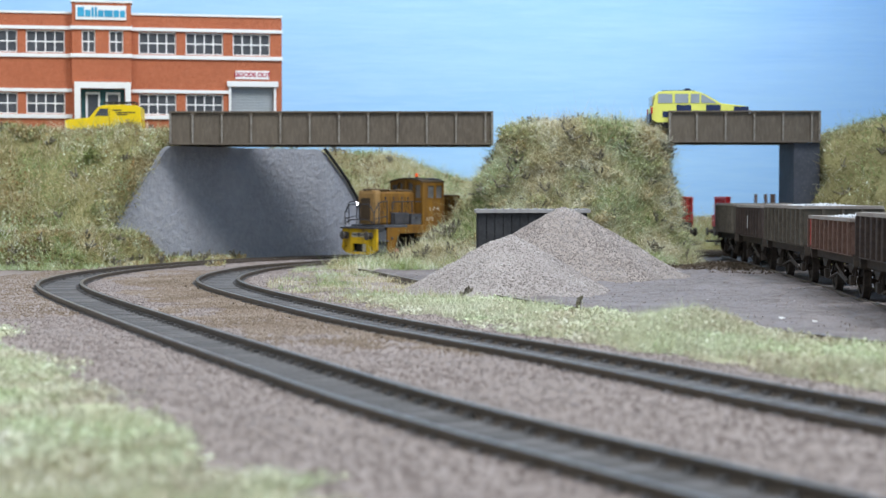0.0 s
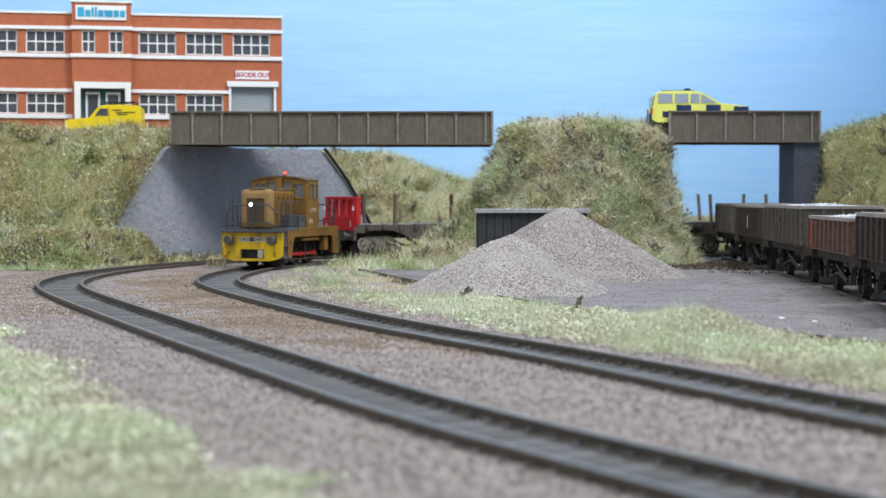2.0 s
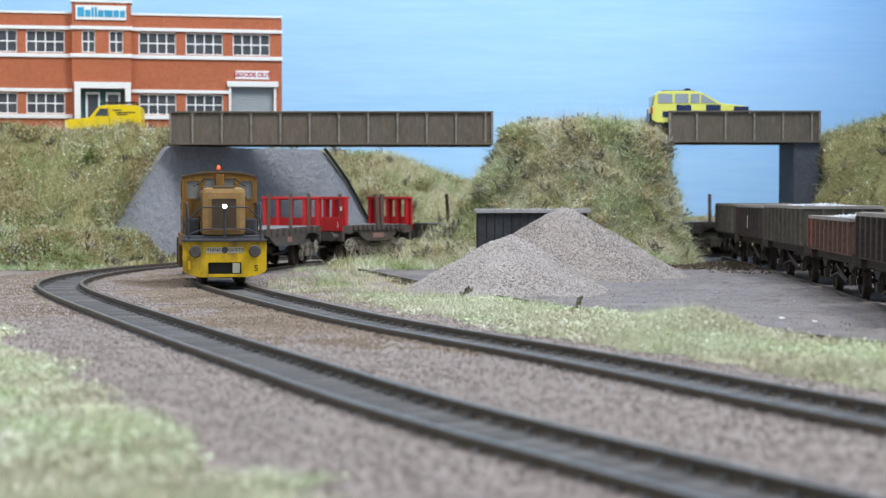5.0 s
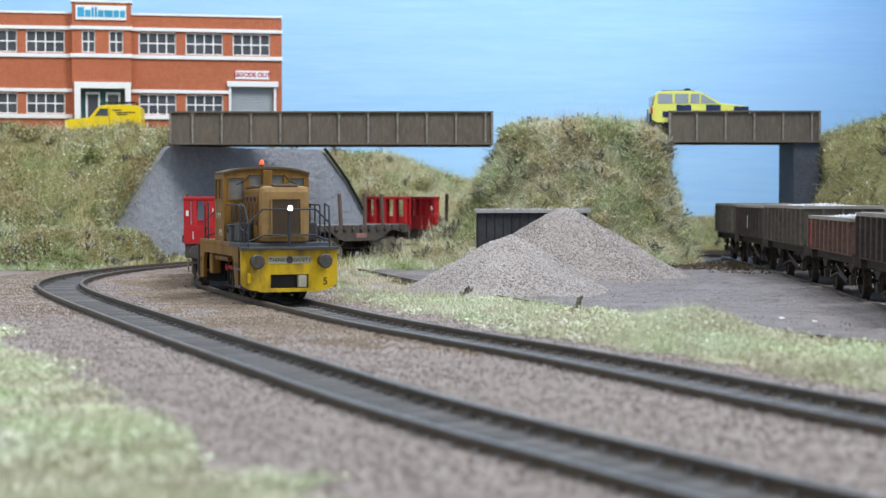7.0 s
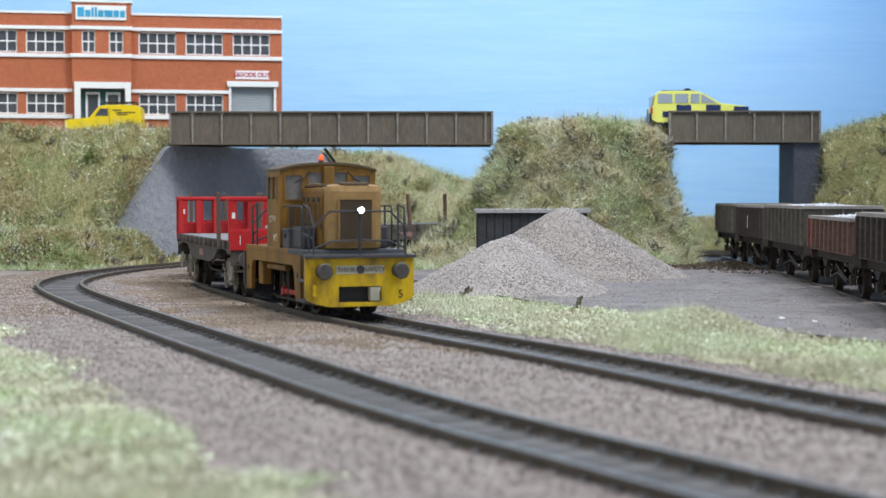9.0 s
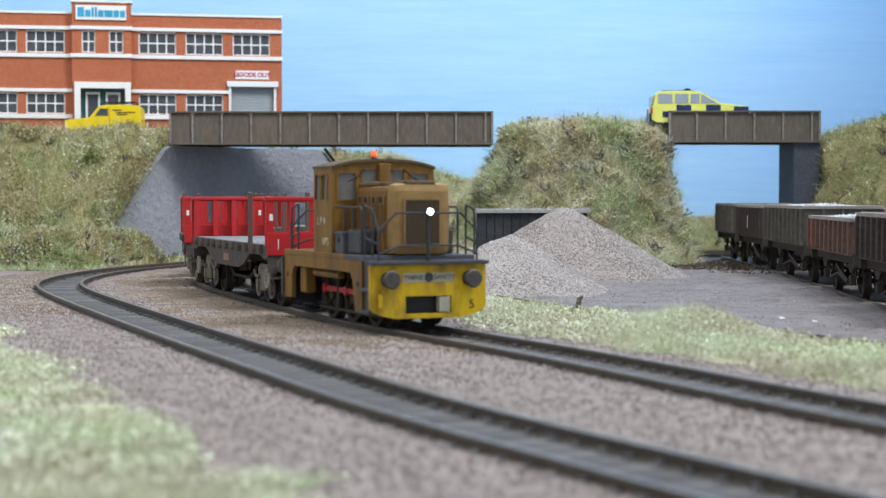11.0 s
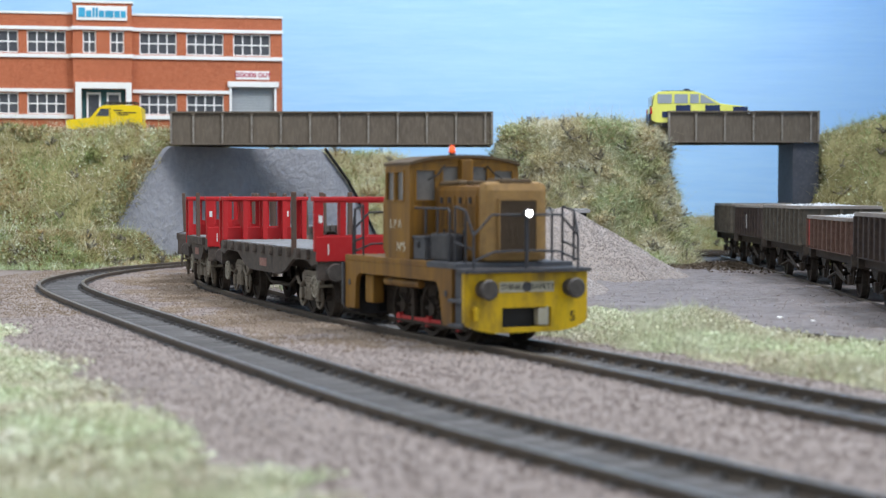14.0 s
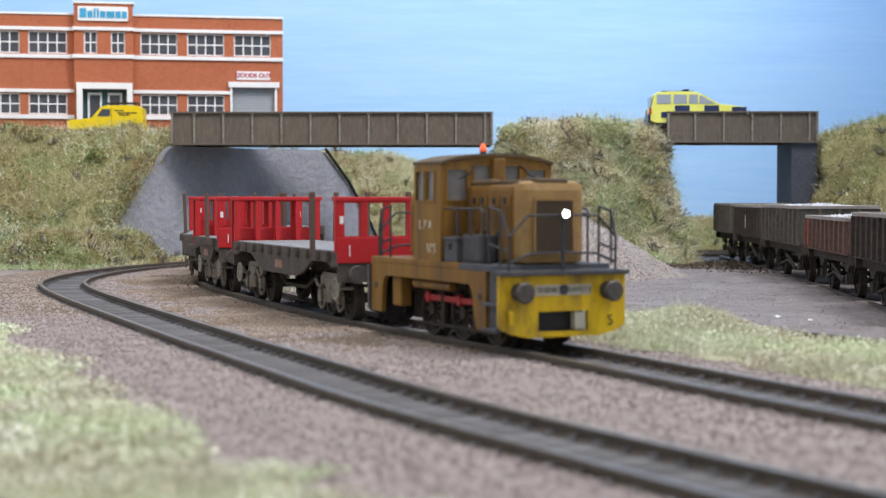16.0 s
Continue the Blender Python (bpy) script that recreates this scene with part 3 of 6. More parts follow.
def factory():
    f = thing("factory", mm(-106.5, 1080, 76.5, 0, 0, 11), "two-storey red brick factory with white bands and windows", "factory")
    UP, LO = (52.0, 66.3), (12.9, 26.4)
    plain = [(-192.4, -168.0), (-162.7, -138.4)]
    right = [(-91.9, -68.0), (-61.9, -37.7)]
    holes = [(a, b, *UP) for a, b in plain + right + [(-31.5, -7.1)]] + [(a, b, *LO) for a, b in plain + right] + [(-32.6, -4.8, 0.0, 31.6)]
    wall = part("wall", panel(-230, 0, 0, 76.8, holes, 5), M_BRICK, f)
    part("wall", boxm(-230, 0, 5.01, 24, 0, 76.3), M_BRICK, f)
    part("side_wall", boxm(0.0, .6, 0.2, 24, 0, 76.6), M_BRICK, f)
    part("roof", boxm(-229, -1, 1, 23, 76.3, 77.0), M_ROAD, f, "grey flat roof")
    part("coping", boxm(-230.5, 1.0, -.8, 3, 76.9, 78.3, bevel=.15), M_WHITE, f)
    bands = [(66.8, 69.0), (49.0, 51.4)]
    for a, b in bands:
        part("band", boxm(-230, -133.9, -1.2, 0, a, b, bevel=.12), M_WHITE, f)
        part("band", boxm(-96.5, 1.0, -1.2, 0, a, b, bevel=.12), M_WHITE, f)
    for x0, x1 in ((-230, -133.9), (-96.5, -34)):
        part("band", boxm(x0, x1, -1.2, 0, 26.9, 29.1, bevel=.12), M_WHITE, f)
        part("band", boxm(x0, x1, -1.2, 0, 10.0, 12.6, bevel=.12), M_WHITE, f)
    for a, b in plain + right + [(-31.5, -7.1)]:
        glazed(f, a, b, *UP, 4)
    for a, b in plain + right:
        glazed(f, a, b, *LO, 4)
    # entrance tower
    bay = thing_part("tower", f, mm(0, -5, 0))
    bw = part("wall", panel(-133.8, -96.6, 0, 84, [(-127.7, -119.2, *UP), (-110.6, -101.6, *UP), (-128.5, -101, 0, 29)], 5), M_BRICK, bay)
    part("top", boxm(-133.8, -96.6, 5.01, 14, 77.5, 84), M_BRICK, bay)
    part("coping", boxm(-134.6, -95.8, -.8, 14.5, 84, 85.4, bevel=.15), M_WHITE, bay)
    for a, b in bands:
        part("band", boxm(-134.8, -95.6, -1.2, 0, a, b, bevel=.12), M_WHITE, bay)
    glazed(bay, -127.7, -119.2, *UP, 2)
    glazed(bay, -110.6, -101.6, *UP, 2)
    fr = panel(-132.4, -97, 0, 33.2, [(-128.6, -100.6, 0, 29.2)], 2.6)
    part("door_surround", fr, M_WHITE, bay, "white entrance surround", at=mm(0, -2.7, 0))
    part("backing", boxm(-128.5, -101, 3.8, 4.9, 0, 29), M_TEAL, bay)
    for a, b in ((-125.5, -116.5), (-112.8, -103.8)):
        d = part("door", panel(a, b, 0, 27, [(a + 1.2, b - 1.2, 3, 25.5)], 1), M_WHITE, bay, "white framed glass door", at=mm(0, 2.6, 0))
        part("pane", boxm(a + 1.2, b - 1.2, .4, .6, 3, 25.5), M_GLASS, d)
    sg = part("sign", boxm(-131.4, -99.6, -1.0, 0, 72.9, 82.1, bevel=.1), M_WHITE, bay, "white name board with blue lettering")
    # name of the firm, set as plain blue bars of the same size
    x = -130.2
    for w, h in ((4.2, 6.0), (3.4, 4.3), (1.4, 6.0), (1.4, 6.0), (3.4, 4.3), (5.2, 4.3), (3.4, 4.3), (3.2, 4.3)):
        part("letter_bar", boxm(x, x + w, -1.25, -.95, 74.8, 74.8 + h), M_SIGNBLUE, sg)
        x += w + .6
    # goods door
    part("lintel", boxm(-35.2, -1.9, -2.4, .0, 31.6, 35.2, bevel=.15), M_WHITE, f)
    for x in (-34.1, -4.8):
        part("jamb", boxm(x, x + 1.5, -1.4, 0, 0, 31.6), M_WHITE, f)
    sh = part("roller_shutter", boxm(-32.6, -4.8, 2.4, 3.0, 0, 31.6), M_SHUTTER, f, "grey roller shutter door")
    for i in range(18):
        part("slat", boxm(-32.5, -4.9, 2.0, 2.45, i * 1.76, i * 1.76 + 1.45, bevel=.2), M_SHUTTER, sh)
    g = part("sign", boxm(-29.8, -7.8, -.8, 0, 36.7, 42.2, bevel=.1), M_WHITE, f, "white goods sign with red lettering")
    lettering("GOODS OUT", 3.9, mm(-18.8, -.85, 39.4, 90), M_SIGNRED, g, bold=.16)
    return f


def thing_part(name, parent, m):
    """A sub-assembly: its parts sit one level deeper."""
    bm = boxm(-133.7, -96.7, 5.02, 9, .2, 77.4)
    return part(name, bm, M_BRICK, parent, "projecting brick entrance tower", at=m)


factory()


# ---- road vehicles ----
def wheel_mesh(bm, x, y, r, w):
    cyl(bm, (x, y - w / 2, r), (x, y + w / 2, r), r, seg=18)
    cyl(bm, (x, y - w / 2 - .15, r), (x, y + w / 2 + .15, r), r * .55, seg=14)
    return bm


def solid(bm, outline, y, crown=1.2, top=0.0):
    """A car shell: a side outline swept to both flanks, tucked in above the waist."""
    rows = []
    for yy, k in ((-y, 1.0), (-y * .93, 0), (y * .93, 0), (y, 1.0)):
        rows.append([bm.verts.new((x, yy * (1 - (crown * .07 if z > top else 0)), z - (.25 if k else 0) * (z > top * .4))) for x, z in outline])
    n = len(outline)
    for a, b in zip(rows[:-1], rows[1:]):
        for i in range(n):
            bm.faces.new((a[i], a[(i + 1) % n], b[(i + 1) % n], b[i]))
    bm.faces.new(rows[0])
    bm.faces.new(rows[-1][::-1])
    return bm


def van():
    v = thing("delivery_van", mm(-208, 1012, 75.2, 0, 0, 3) @ Matrix.Diagonal((.92, .92, .9, 1)), "small bright yellow van with black roof rack and lettering", "van")
    out = [(-25, 3.2), (-25.2, 8.2), (-23.5, 9.2), (-10.5, 10.4), (-9, 10.9), (-3.2, 18.0), (0, 19.0), (12, 19.3), (22, 18.8), (24.4, 17.4), (25.2, 10), (25.2, 3.4), (20, 2.4), (-20, 2.4)]
    body = part("body", solid(bmesh.new(), out, 10, 0, 10.5), M_YELLOW, v, smooth=False)
    part("side_window", extrude_outline(bmesh.new(), [(-5.6, 11.6), (-2.2, 16.6), (3.2, 16.6), (3.2, 11.6)], -10.15, -9.9), M_GLASS, body)
    part("side_window", extrude_outline(bmesh.new(), [(-5.6, 11.6), (-2.2, 16.6), (3.2, 16.6), (3.2, 11.6)], 9.9, 10.15), M_GLASS, body)
    part("windscreen", boxm(-.15, .15, -8, 8, -3.0, 3.0, m=Matrix.Translation((-6.35, 0, 14.6)) @ Matrix.Rotation(radians(39), 4, "Y")), M_GLASS, body)
    part("door_seam", boxm(3.9, 4.15, -10.1, -9.8, 4, 17.5), M_BLACK, body)
    for i, (a, b, z) in enumerate(((6, 12, 15.2), (8, 21, 13.6), (9, 16, 12.2))):
        part("lettering_bar", boxm(a, b, -10.15, -9.95, z, z + .8), M_BLACK, body)
    for y in (-8.4, 8.4):
        part("headlight", cyl(bmesh.new(), (-24.6, y * .8, 7), (-25.8, y * .8, 7), 1.5), M_CHROME, v)
        part("tail_lamp", boxm(24.6, 25.4, y * .93 - .6, y * .93 + .6, 8, 10), M_LAMPRED, v)
        part("wheel", wheel_mesh(bmesh.new(), 16, y, 3.6, 2.6), M_BLACK, v)
    part("wheel", wheel_mesh(bmesh.new(), -16, 0, 3.6, 2.6), M_BLACK, v)
    part("bumper", boxm(-26.2, -25, -8.5, 8.5, 3.8, 5.2, bevel=.3), M_CHROME, v)
    rk = bmesh.new()
    for y in (-6.5, 0, 6.5):
        rod(rk, [(-1, y, 21.2), (21, y, 21.2)], .35)
    for x in (0, 5, 10, 15, 20):
        rod(rk, [(x, -6.5, 18.8), (x, -6.5, 21.2), (x, 6.5, 21.2), (x, 6.5, 18.8)], .35)
    part("roof_rack", rk, M_BLACK, v)
    return v


def patrol_car():
    v = thing("patrol_car", mm(149.5, 962, 75.9, 0, 0, -2), "yellow patrol estate car with navy blue checks", "car")
    out = [(-28, 5), (-28.4, 12), (-27.4, 13), (-26.0, 19.9), (-24, 21.4), (-15, 21.8), (-3, 21.6), (0, 20.9), (11.6, 14.6), (25.5, 12.9), (27.6, 11.4), (28.4, 5), (25, 3.6), (-25, 3.6)]
    body = part("body", solid(bmesh.new(), out, 12.4, 0, 13), M_POLY, v)
    for s in (-1, 1):
        y = s * 12.35
        for x0, x1 in ((-24.6, -16.4), (-14.8, -7.2), (-5.8, -.8)):
            part("side_window", boxm(x0, x1, min(y, y + s * .3), max(y, y + s * .3), 14.6, 19.9), M_PALEGLASS, body)
        part("side_window", extrude_outline(bmesh.new(), [(.2, 14.6), (.2, 19.4), (1.4, 19.4), (9.4, 14.6)], min(y, y + s * .3), max(y, y + s * .3)), M_PALEGLASS, body)
        for x0, z0 in ((-14, 10.2), (3, 10.2), (19, 9.2), (-5.5, 6.4), (12, 6.4), (-22, 6.4)):
            part("check_square", boxm(x0, x0 + 8.5, s * 12.3, s * 12.55, z0, z0 + 3.4) if s > 0 else boxm(x0, x0 + 8.5, -12.55, -12.3, z0, z0 + 3.4), M_NAVY, body)
        part("tail_lamp", boxm(-28.9, -27.8, y - 1.4, y - .2 + .3 * (s < 0), 8.5, 12.2), M_LAMPRED, v)
        part("headlight", boxm(27.4, 28.8, y - 1.2, y + 1.2, 8.4, 10.4), M_CHROME, v)
        for x in (-18, 18):
            part("wheel", wheel_mesh(bmesh.new(), x, s * 10.6, 5.0, 3.2), M_BLACK, v)
    part("rear_window", boxm(-28.2, -27.4, -9, 9, 13.6, 18.8, m=Matrix.Translation((.1, 0, 0))), M_PALEGLASS, body)
    part("rear_panel", boxm(-29.2, -28.3, -11.2, 11.2, 4, 9, bevel=.2), M_NAVY, body)
    part("windscreen", boxm(-.15, .15, -9.6, 9.6, -4.4, 4.4, m=Matrix.Translation((6.0, 0, 18.05)) @ Matrix.Rotation(radians(-61), 4, "Y")), M_PALEGLASS, body)
    lb = part("light_bar", boxm(-9, -5, -8, 8, 21.5, 22.4, bevel=.2), M_BLACK, v)
    for y in (-6, 0, 6):
        part("beacon", boxm(-8.6, -5.4, y - 1.5, y + 1.5, 22.4, 23.4, bevel=.3), M_NAVY, lb)
    part("roof_rail", boxm(-22, -3, -9.6, -9, 21.3, 22.2), M_BLACK, v)
    part("roof_rail", boxm(-22, -3, 9, 9.6, 21.3, 22.2), M_BLACK, v)
    return v


van()
patrol_car()

# ---- coal store and gravel heap in the yard ----
M_TIN = mat("weathered_tin_roof", (0.34, 0.33, 0.33), (0.26, 0.25, 0.25), (0.46, 0.45, 0.44), big=50, fine=500, rough=0.6, bump=0.2)
M_TAR = mat("tarred_boards", (0.03, 0.032, 0.036), (0.022, 0.023, 0.026), (0.06, 0.06, 0.065), big=60, fine=700, rough=0.75, bump=0.3, per=0.15)


def lean_to():
    s = thing("lineside_hut", mm(44, 815, -3, 0, 0, 0), "low dark tarred hut with a grey tin roof", "hut")
    part("body", boxm(-26.5, 26.5, -13, 13, 0, 31.4), M_TAR, s)
    for i in range(13):
        part("plank", boxm(-26.7 + i * 4.1, -26.7 + i * 4.1 + 3.8, -13.6, -12.95, 0, 31.4, bevel=.12), M_TAR, s)
    for i in range(6):
        part("plank", boxm(-27.2, -26.45, -13 + i * 4.33, -13 + i * 4.33 + 4, 0, 31.4, bevel=.12), M_TAR, s)
    r = part("roof", boxm(-28.2, 28.2, -15, 15, 31.4, 33.2, bevel=.25), M_TIN, s, "grey tin roof")
    for i in range(14):
        part("roof_rib", boxm(-27 + i * 4.1, -26.2 + i * 4.1, -15.1, 15, 33.0, 33.6, bevel=.1), M_TIN, r)


lean_to()
# lighter gravel copies: the front heap's stronger light is put into its colour
M_GRAVEL_LIT_BASE = mat("lit_heap_base", (0.36, 0.325, 0.31), (0.3, 0.265, 0.25), (0.47, 0.43, 0.42), big=60, fine=1200, rough=0.95, bump=0.9, dist=0.0006)
M_GRAVEL_LIT = island_mat("lit_gravel_stones", [(0.25, 0.22, 0.205), (0.34, 0.305, 0.29), (0.43, 0.395, 0.38), (0.57, 0.535, 0.525)], 0.9, 40)


def heap_fn(cx, cy, h, r, seed):
    def f(xy):
        a = np.arctan2(xy[:, 1] - cy, xy[:, 0] - cx)
        d = np.hypot(xy[:, 0] - cx, (xy[:, 1] - cy) * .85) * (1 + .05 * np.sin(3 * a + seed) + .03 * np.sin(7 * a))
        z = -3.4 + h * np.clip(1 - d / r, -.2, 1) - 1.2 * np.exp(-(d / 6.0) ** 2)
        return z + np.array([fbm(x, y, .05, 2.2 + seed) * 1.1 + fbm(x, y, .3, 5.2) * .35 for x, y in xy])
    return f


heaps = []
for cx, cy, h, r, lab in ((27.0, 652, 26.0, 44, "smaller front heap of crushed gravel, coloured lighter as the brighter lit one"), (56, 770, 36.8, 58, "tall heap of grey-brown crushed gravel in the yard")):
    heaps.append(tagged(grid_mesh("gravel_mound", span(cx - r * 1.05, cx + r * 1.05, 2.0), span(cy - r * 1.25, cy + r * 1.25, 2.0), heap_fn(cx, cy, h, r, cx), M_GRAVEL_BASE if h > 30 else M_GRAVEL_LIT_BASE), lab, "gravel heap", "gravel heaps"))


def yard_z(xy):
    d = near(P_YARD, xy)
    edge = np.array([np.interp(y, P_YARD[::-1, 1], P_YARD[::-1, 0]) for y in xy[:, 1]])
    inside = np.clip((xy[:, 0] - edge - 4) / 6, 0, 1) * np.clip((900 - xy[:, 1]) / 40, 0, 1)
    z = np.array([fbm(x, y, .03, 9.9) * .6 + abs(fbm(x, y, .06, 1.9)) * -1.0 + abs(fbm(x, y, .13, 4.9)) * .7 for x, y in xy])
    return -5 + inside * 4.3 + z * inside * 1.3


tagged(grid_mesh("yard", span(-40, 320, 3.5), span(250, 915, 3.5), yard_z, M_DIRT), "trampled pinkish brown mud of the goods yard", "ground", kind="structure")


# ---- open wagons on the siding ----
M_OLIVE = mat("faded_olive_wagon", (0.062, 0.06, 0.05), (0.08, 0.066, 0.05), (0.13, 0.1, 0.07), big=70, fine=500, rough=0.75, bump=0.2)
M_BROWN = mat("rusty_brown_wagon", (0.15, 0.085, 0.066), (0.11, 0.064, 0.05), (0.22, 0.145, 0.11), big=70, fine=500, rough=0.75, bump=0.2)
M_BODYDARK = mat("dark_brown_wagon", (0.06, 0.044, 0.039), (0.047, 0.037, 0.034), (0.12, 0.085, 0.066), big=70, fine=500, rough=0.75, bump=0.2)
M_RUSTRED = mat("bright_red_panel", (0.36, 0.045, 0.035), (0.28, 0.04, 0.03), (0.42, 0.1, 0.07), big=60, fine=500, rough=0.65)
M_UNDER = mat("grimy_underframe", (0.04, 0.034, 0.03), (0.055, 0.042, 0.033), (0.1, 0.075, 0.055), big=90, fine=700, rough=0.85, bump=0.3)
M_RIM = mat("wagon_rim_dust", (0.3, 0.27, 0.24), (0.24, 0.2, 0.18), (0.4, 0.36, 0.32), big=80, fine=700, rough=0.8)
M_RIB = mat("dusty_worn_ribs", (0.115, 0.1, 0.08), (0.08, 0.068, 0.055), (0.2, 0.17, 0.135), big=80, fine=500, rough=0.8, bump=0.2)
M_LOAD = island_mat("pale_stone_load", [(0.25, 0.25, 0.26), (0.45, 0.46, 0.48), (0.62, 0.63, 0.66), (0.75, 0.76, 0.78)], .9, 60)


def stones_on(name, pts, size, material, parent=None, label="", category="", seed=1):
    """Loose stones as one mesh: squashed, turned octahedra at the points given (mm)."""
    rng = np.random.default_rng(seed)
    n = len(pts)
    base = np.array([(1, 0, 0), (-1, 0, 0), (0, 1, 0), (0, -1, 0), (0, 0, 1), (0, 0, -1)], float)
    tri = np.array([(0, 2, 4), (2, 1, 4), (1, 3, 4), (3, 0, 4), (2, 0, 5), (1, 2, 5), (3, 1, 5), (0, 3, 5)])
    a = rng.uniform(0, 2 * np.pi, n)
    tl = rng.uniform(-.9, .9, n)
    sc = size * rng.uniform(.5, 1.35, n)[:, None] * rng.uniform(.6, 1.2, (n, 3))
    v = base[None] * sc[:, None, :] * rng.uniform(.75, 1.2, (n, 6, 1))
    ca, sa, ct, st = np.cos(a)[:, None], np.sin(a)[:, None], np.cos(tl)[:, None], np.sin(tl)[:, None]
    y, z = v[..., 1] * ct - v[..., 2] * st, v[..., 1] * st + v[..., 2] * ct
    x, y = v[..., 0] * ca - y * sa, v[..., 0] * sa + y * ca
    co = (np.stack((x, y, z), -1) + np.asarray(pts)[:, None, :]) * MM
    fa = tri[None] + 6 * np.arange(n)[:, None, None]
    me = bpy.data.meshes.new(name)
    me.from_pydata(co.reshape(-1, 3).tolist(), [], fa.reshape(-1, 3).tolist())
    me.materials.append(material)
    ob = new(name, me)
    ob.parent = parent
    if label or category:
        tagged(ob, label, category, kind="stuff")
    else:
        ob["kind"] = "stuff"
    return ob


def wagon_wheelset(parent, x, r, seg=22):
    bm = bmesh.new()
    for s in (-1, 1):
        ring_disc(bm, (0, 0, 0), r * .78, r, s * 7.3, s * 9.3, seg)
        cyl(bm, (0, s * 7.8, 0), (0, s * 8.8, 0), r * .8, seg=seg)
        ring_disc(bm, (0, 0, 0), r * .7, r + .7, s * 6.7, s * 7.3, seg)
        cyl(bm, (0, s * 8.6, 0), (0, s * 10.6, 0), 1.3, seg=10)
    cyl(bm, (0, -8, 0), (0, 8, 0), 1.0, seg=8)
    return part("wheelset", bm, M_UNDER, parent, at=mm(x, 0, r))


def axle_guard(bm, x, s, y=11.8, spring=True):
    """W-iron, axlebox and leaf spring at one wheel."""
    extrude_outline(bm, [(x - 5, 13), (x - 2.2, 5), (x - 1.4, 5), (x - 1.4, 11), (x + 1.4, 11), (x + 1.4, 5), (x + 2.2, 5), (x + 5, 13)], s * (y - .4), s * (y + .1))
    box(bm, x - 1.7, x + 1.7, min(s * (y - .3), s * (y + 1.5)), max(s * (y - .3), s * (y + 1.5)), 4.6, 8.2, bevel=.3)
    for k in range(4):
        box(bm, x - 6 + k * 1.2, x + 6 - k * 1.2, min(s * y, s * (y + 1.2)), max(s * y, s * (y + 1.2)), 11.4 - k * .75, 12.1 - k * .75)


def buffers(parent, xe, mat_head, z=14.0):
    for e in (-1, 1):
        cp = rod(bmesh.new(), [(e * (xe - 2), 0, 8), (e * (xe + 7), 0, 8)], .7)
        rod(cp, [(e * (xe + 7), -4, 8), (e * (xe + 7), 4, 8)], .5)
        part("coupling", cp, mat_head, parent)
        for s in (-1, 1):
            bm = cyl(bmesh.new(), (e * (xe - .2), s * 11.35, z), (e * (xe + 2.8), s * 11.35, z), 1.6, 1.3)
            cyl(bm, (e * (xe + 2.6), s * 11.35, z), (e * (xe + 4.4), s * 11.35, z), .8)
            cyl(bm, (e * (xe + 4.2), s * 11.35, z), (e * (xe + 5.0), s * 11.35, z), 2.7, 2.5, seg=20)
            part("buffer", bm, mat_head, parent)


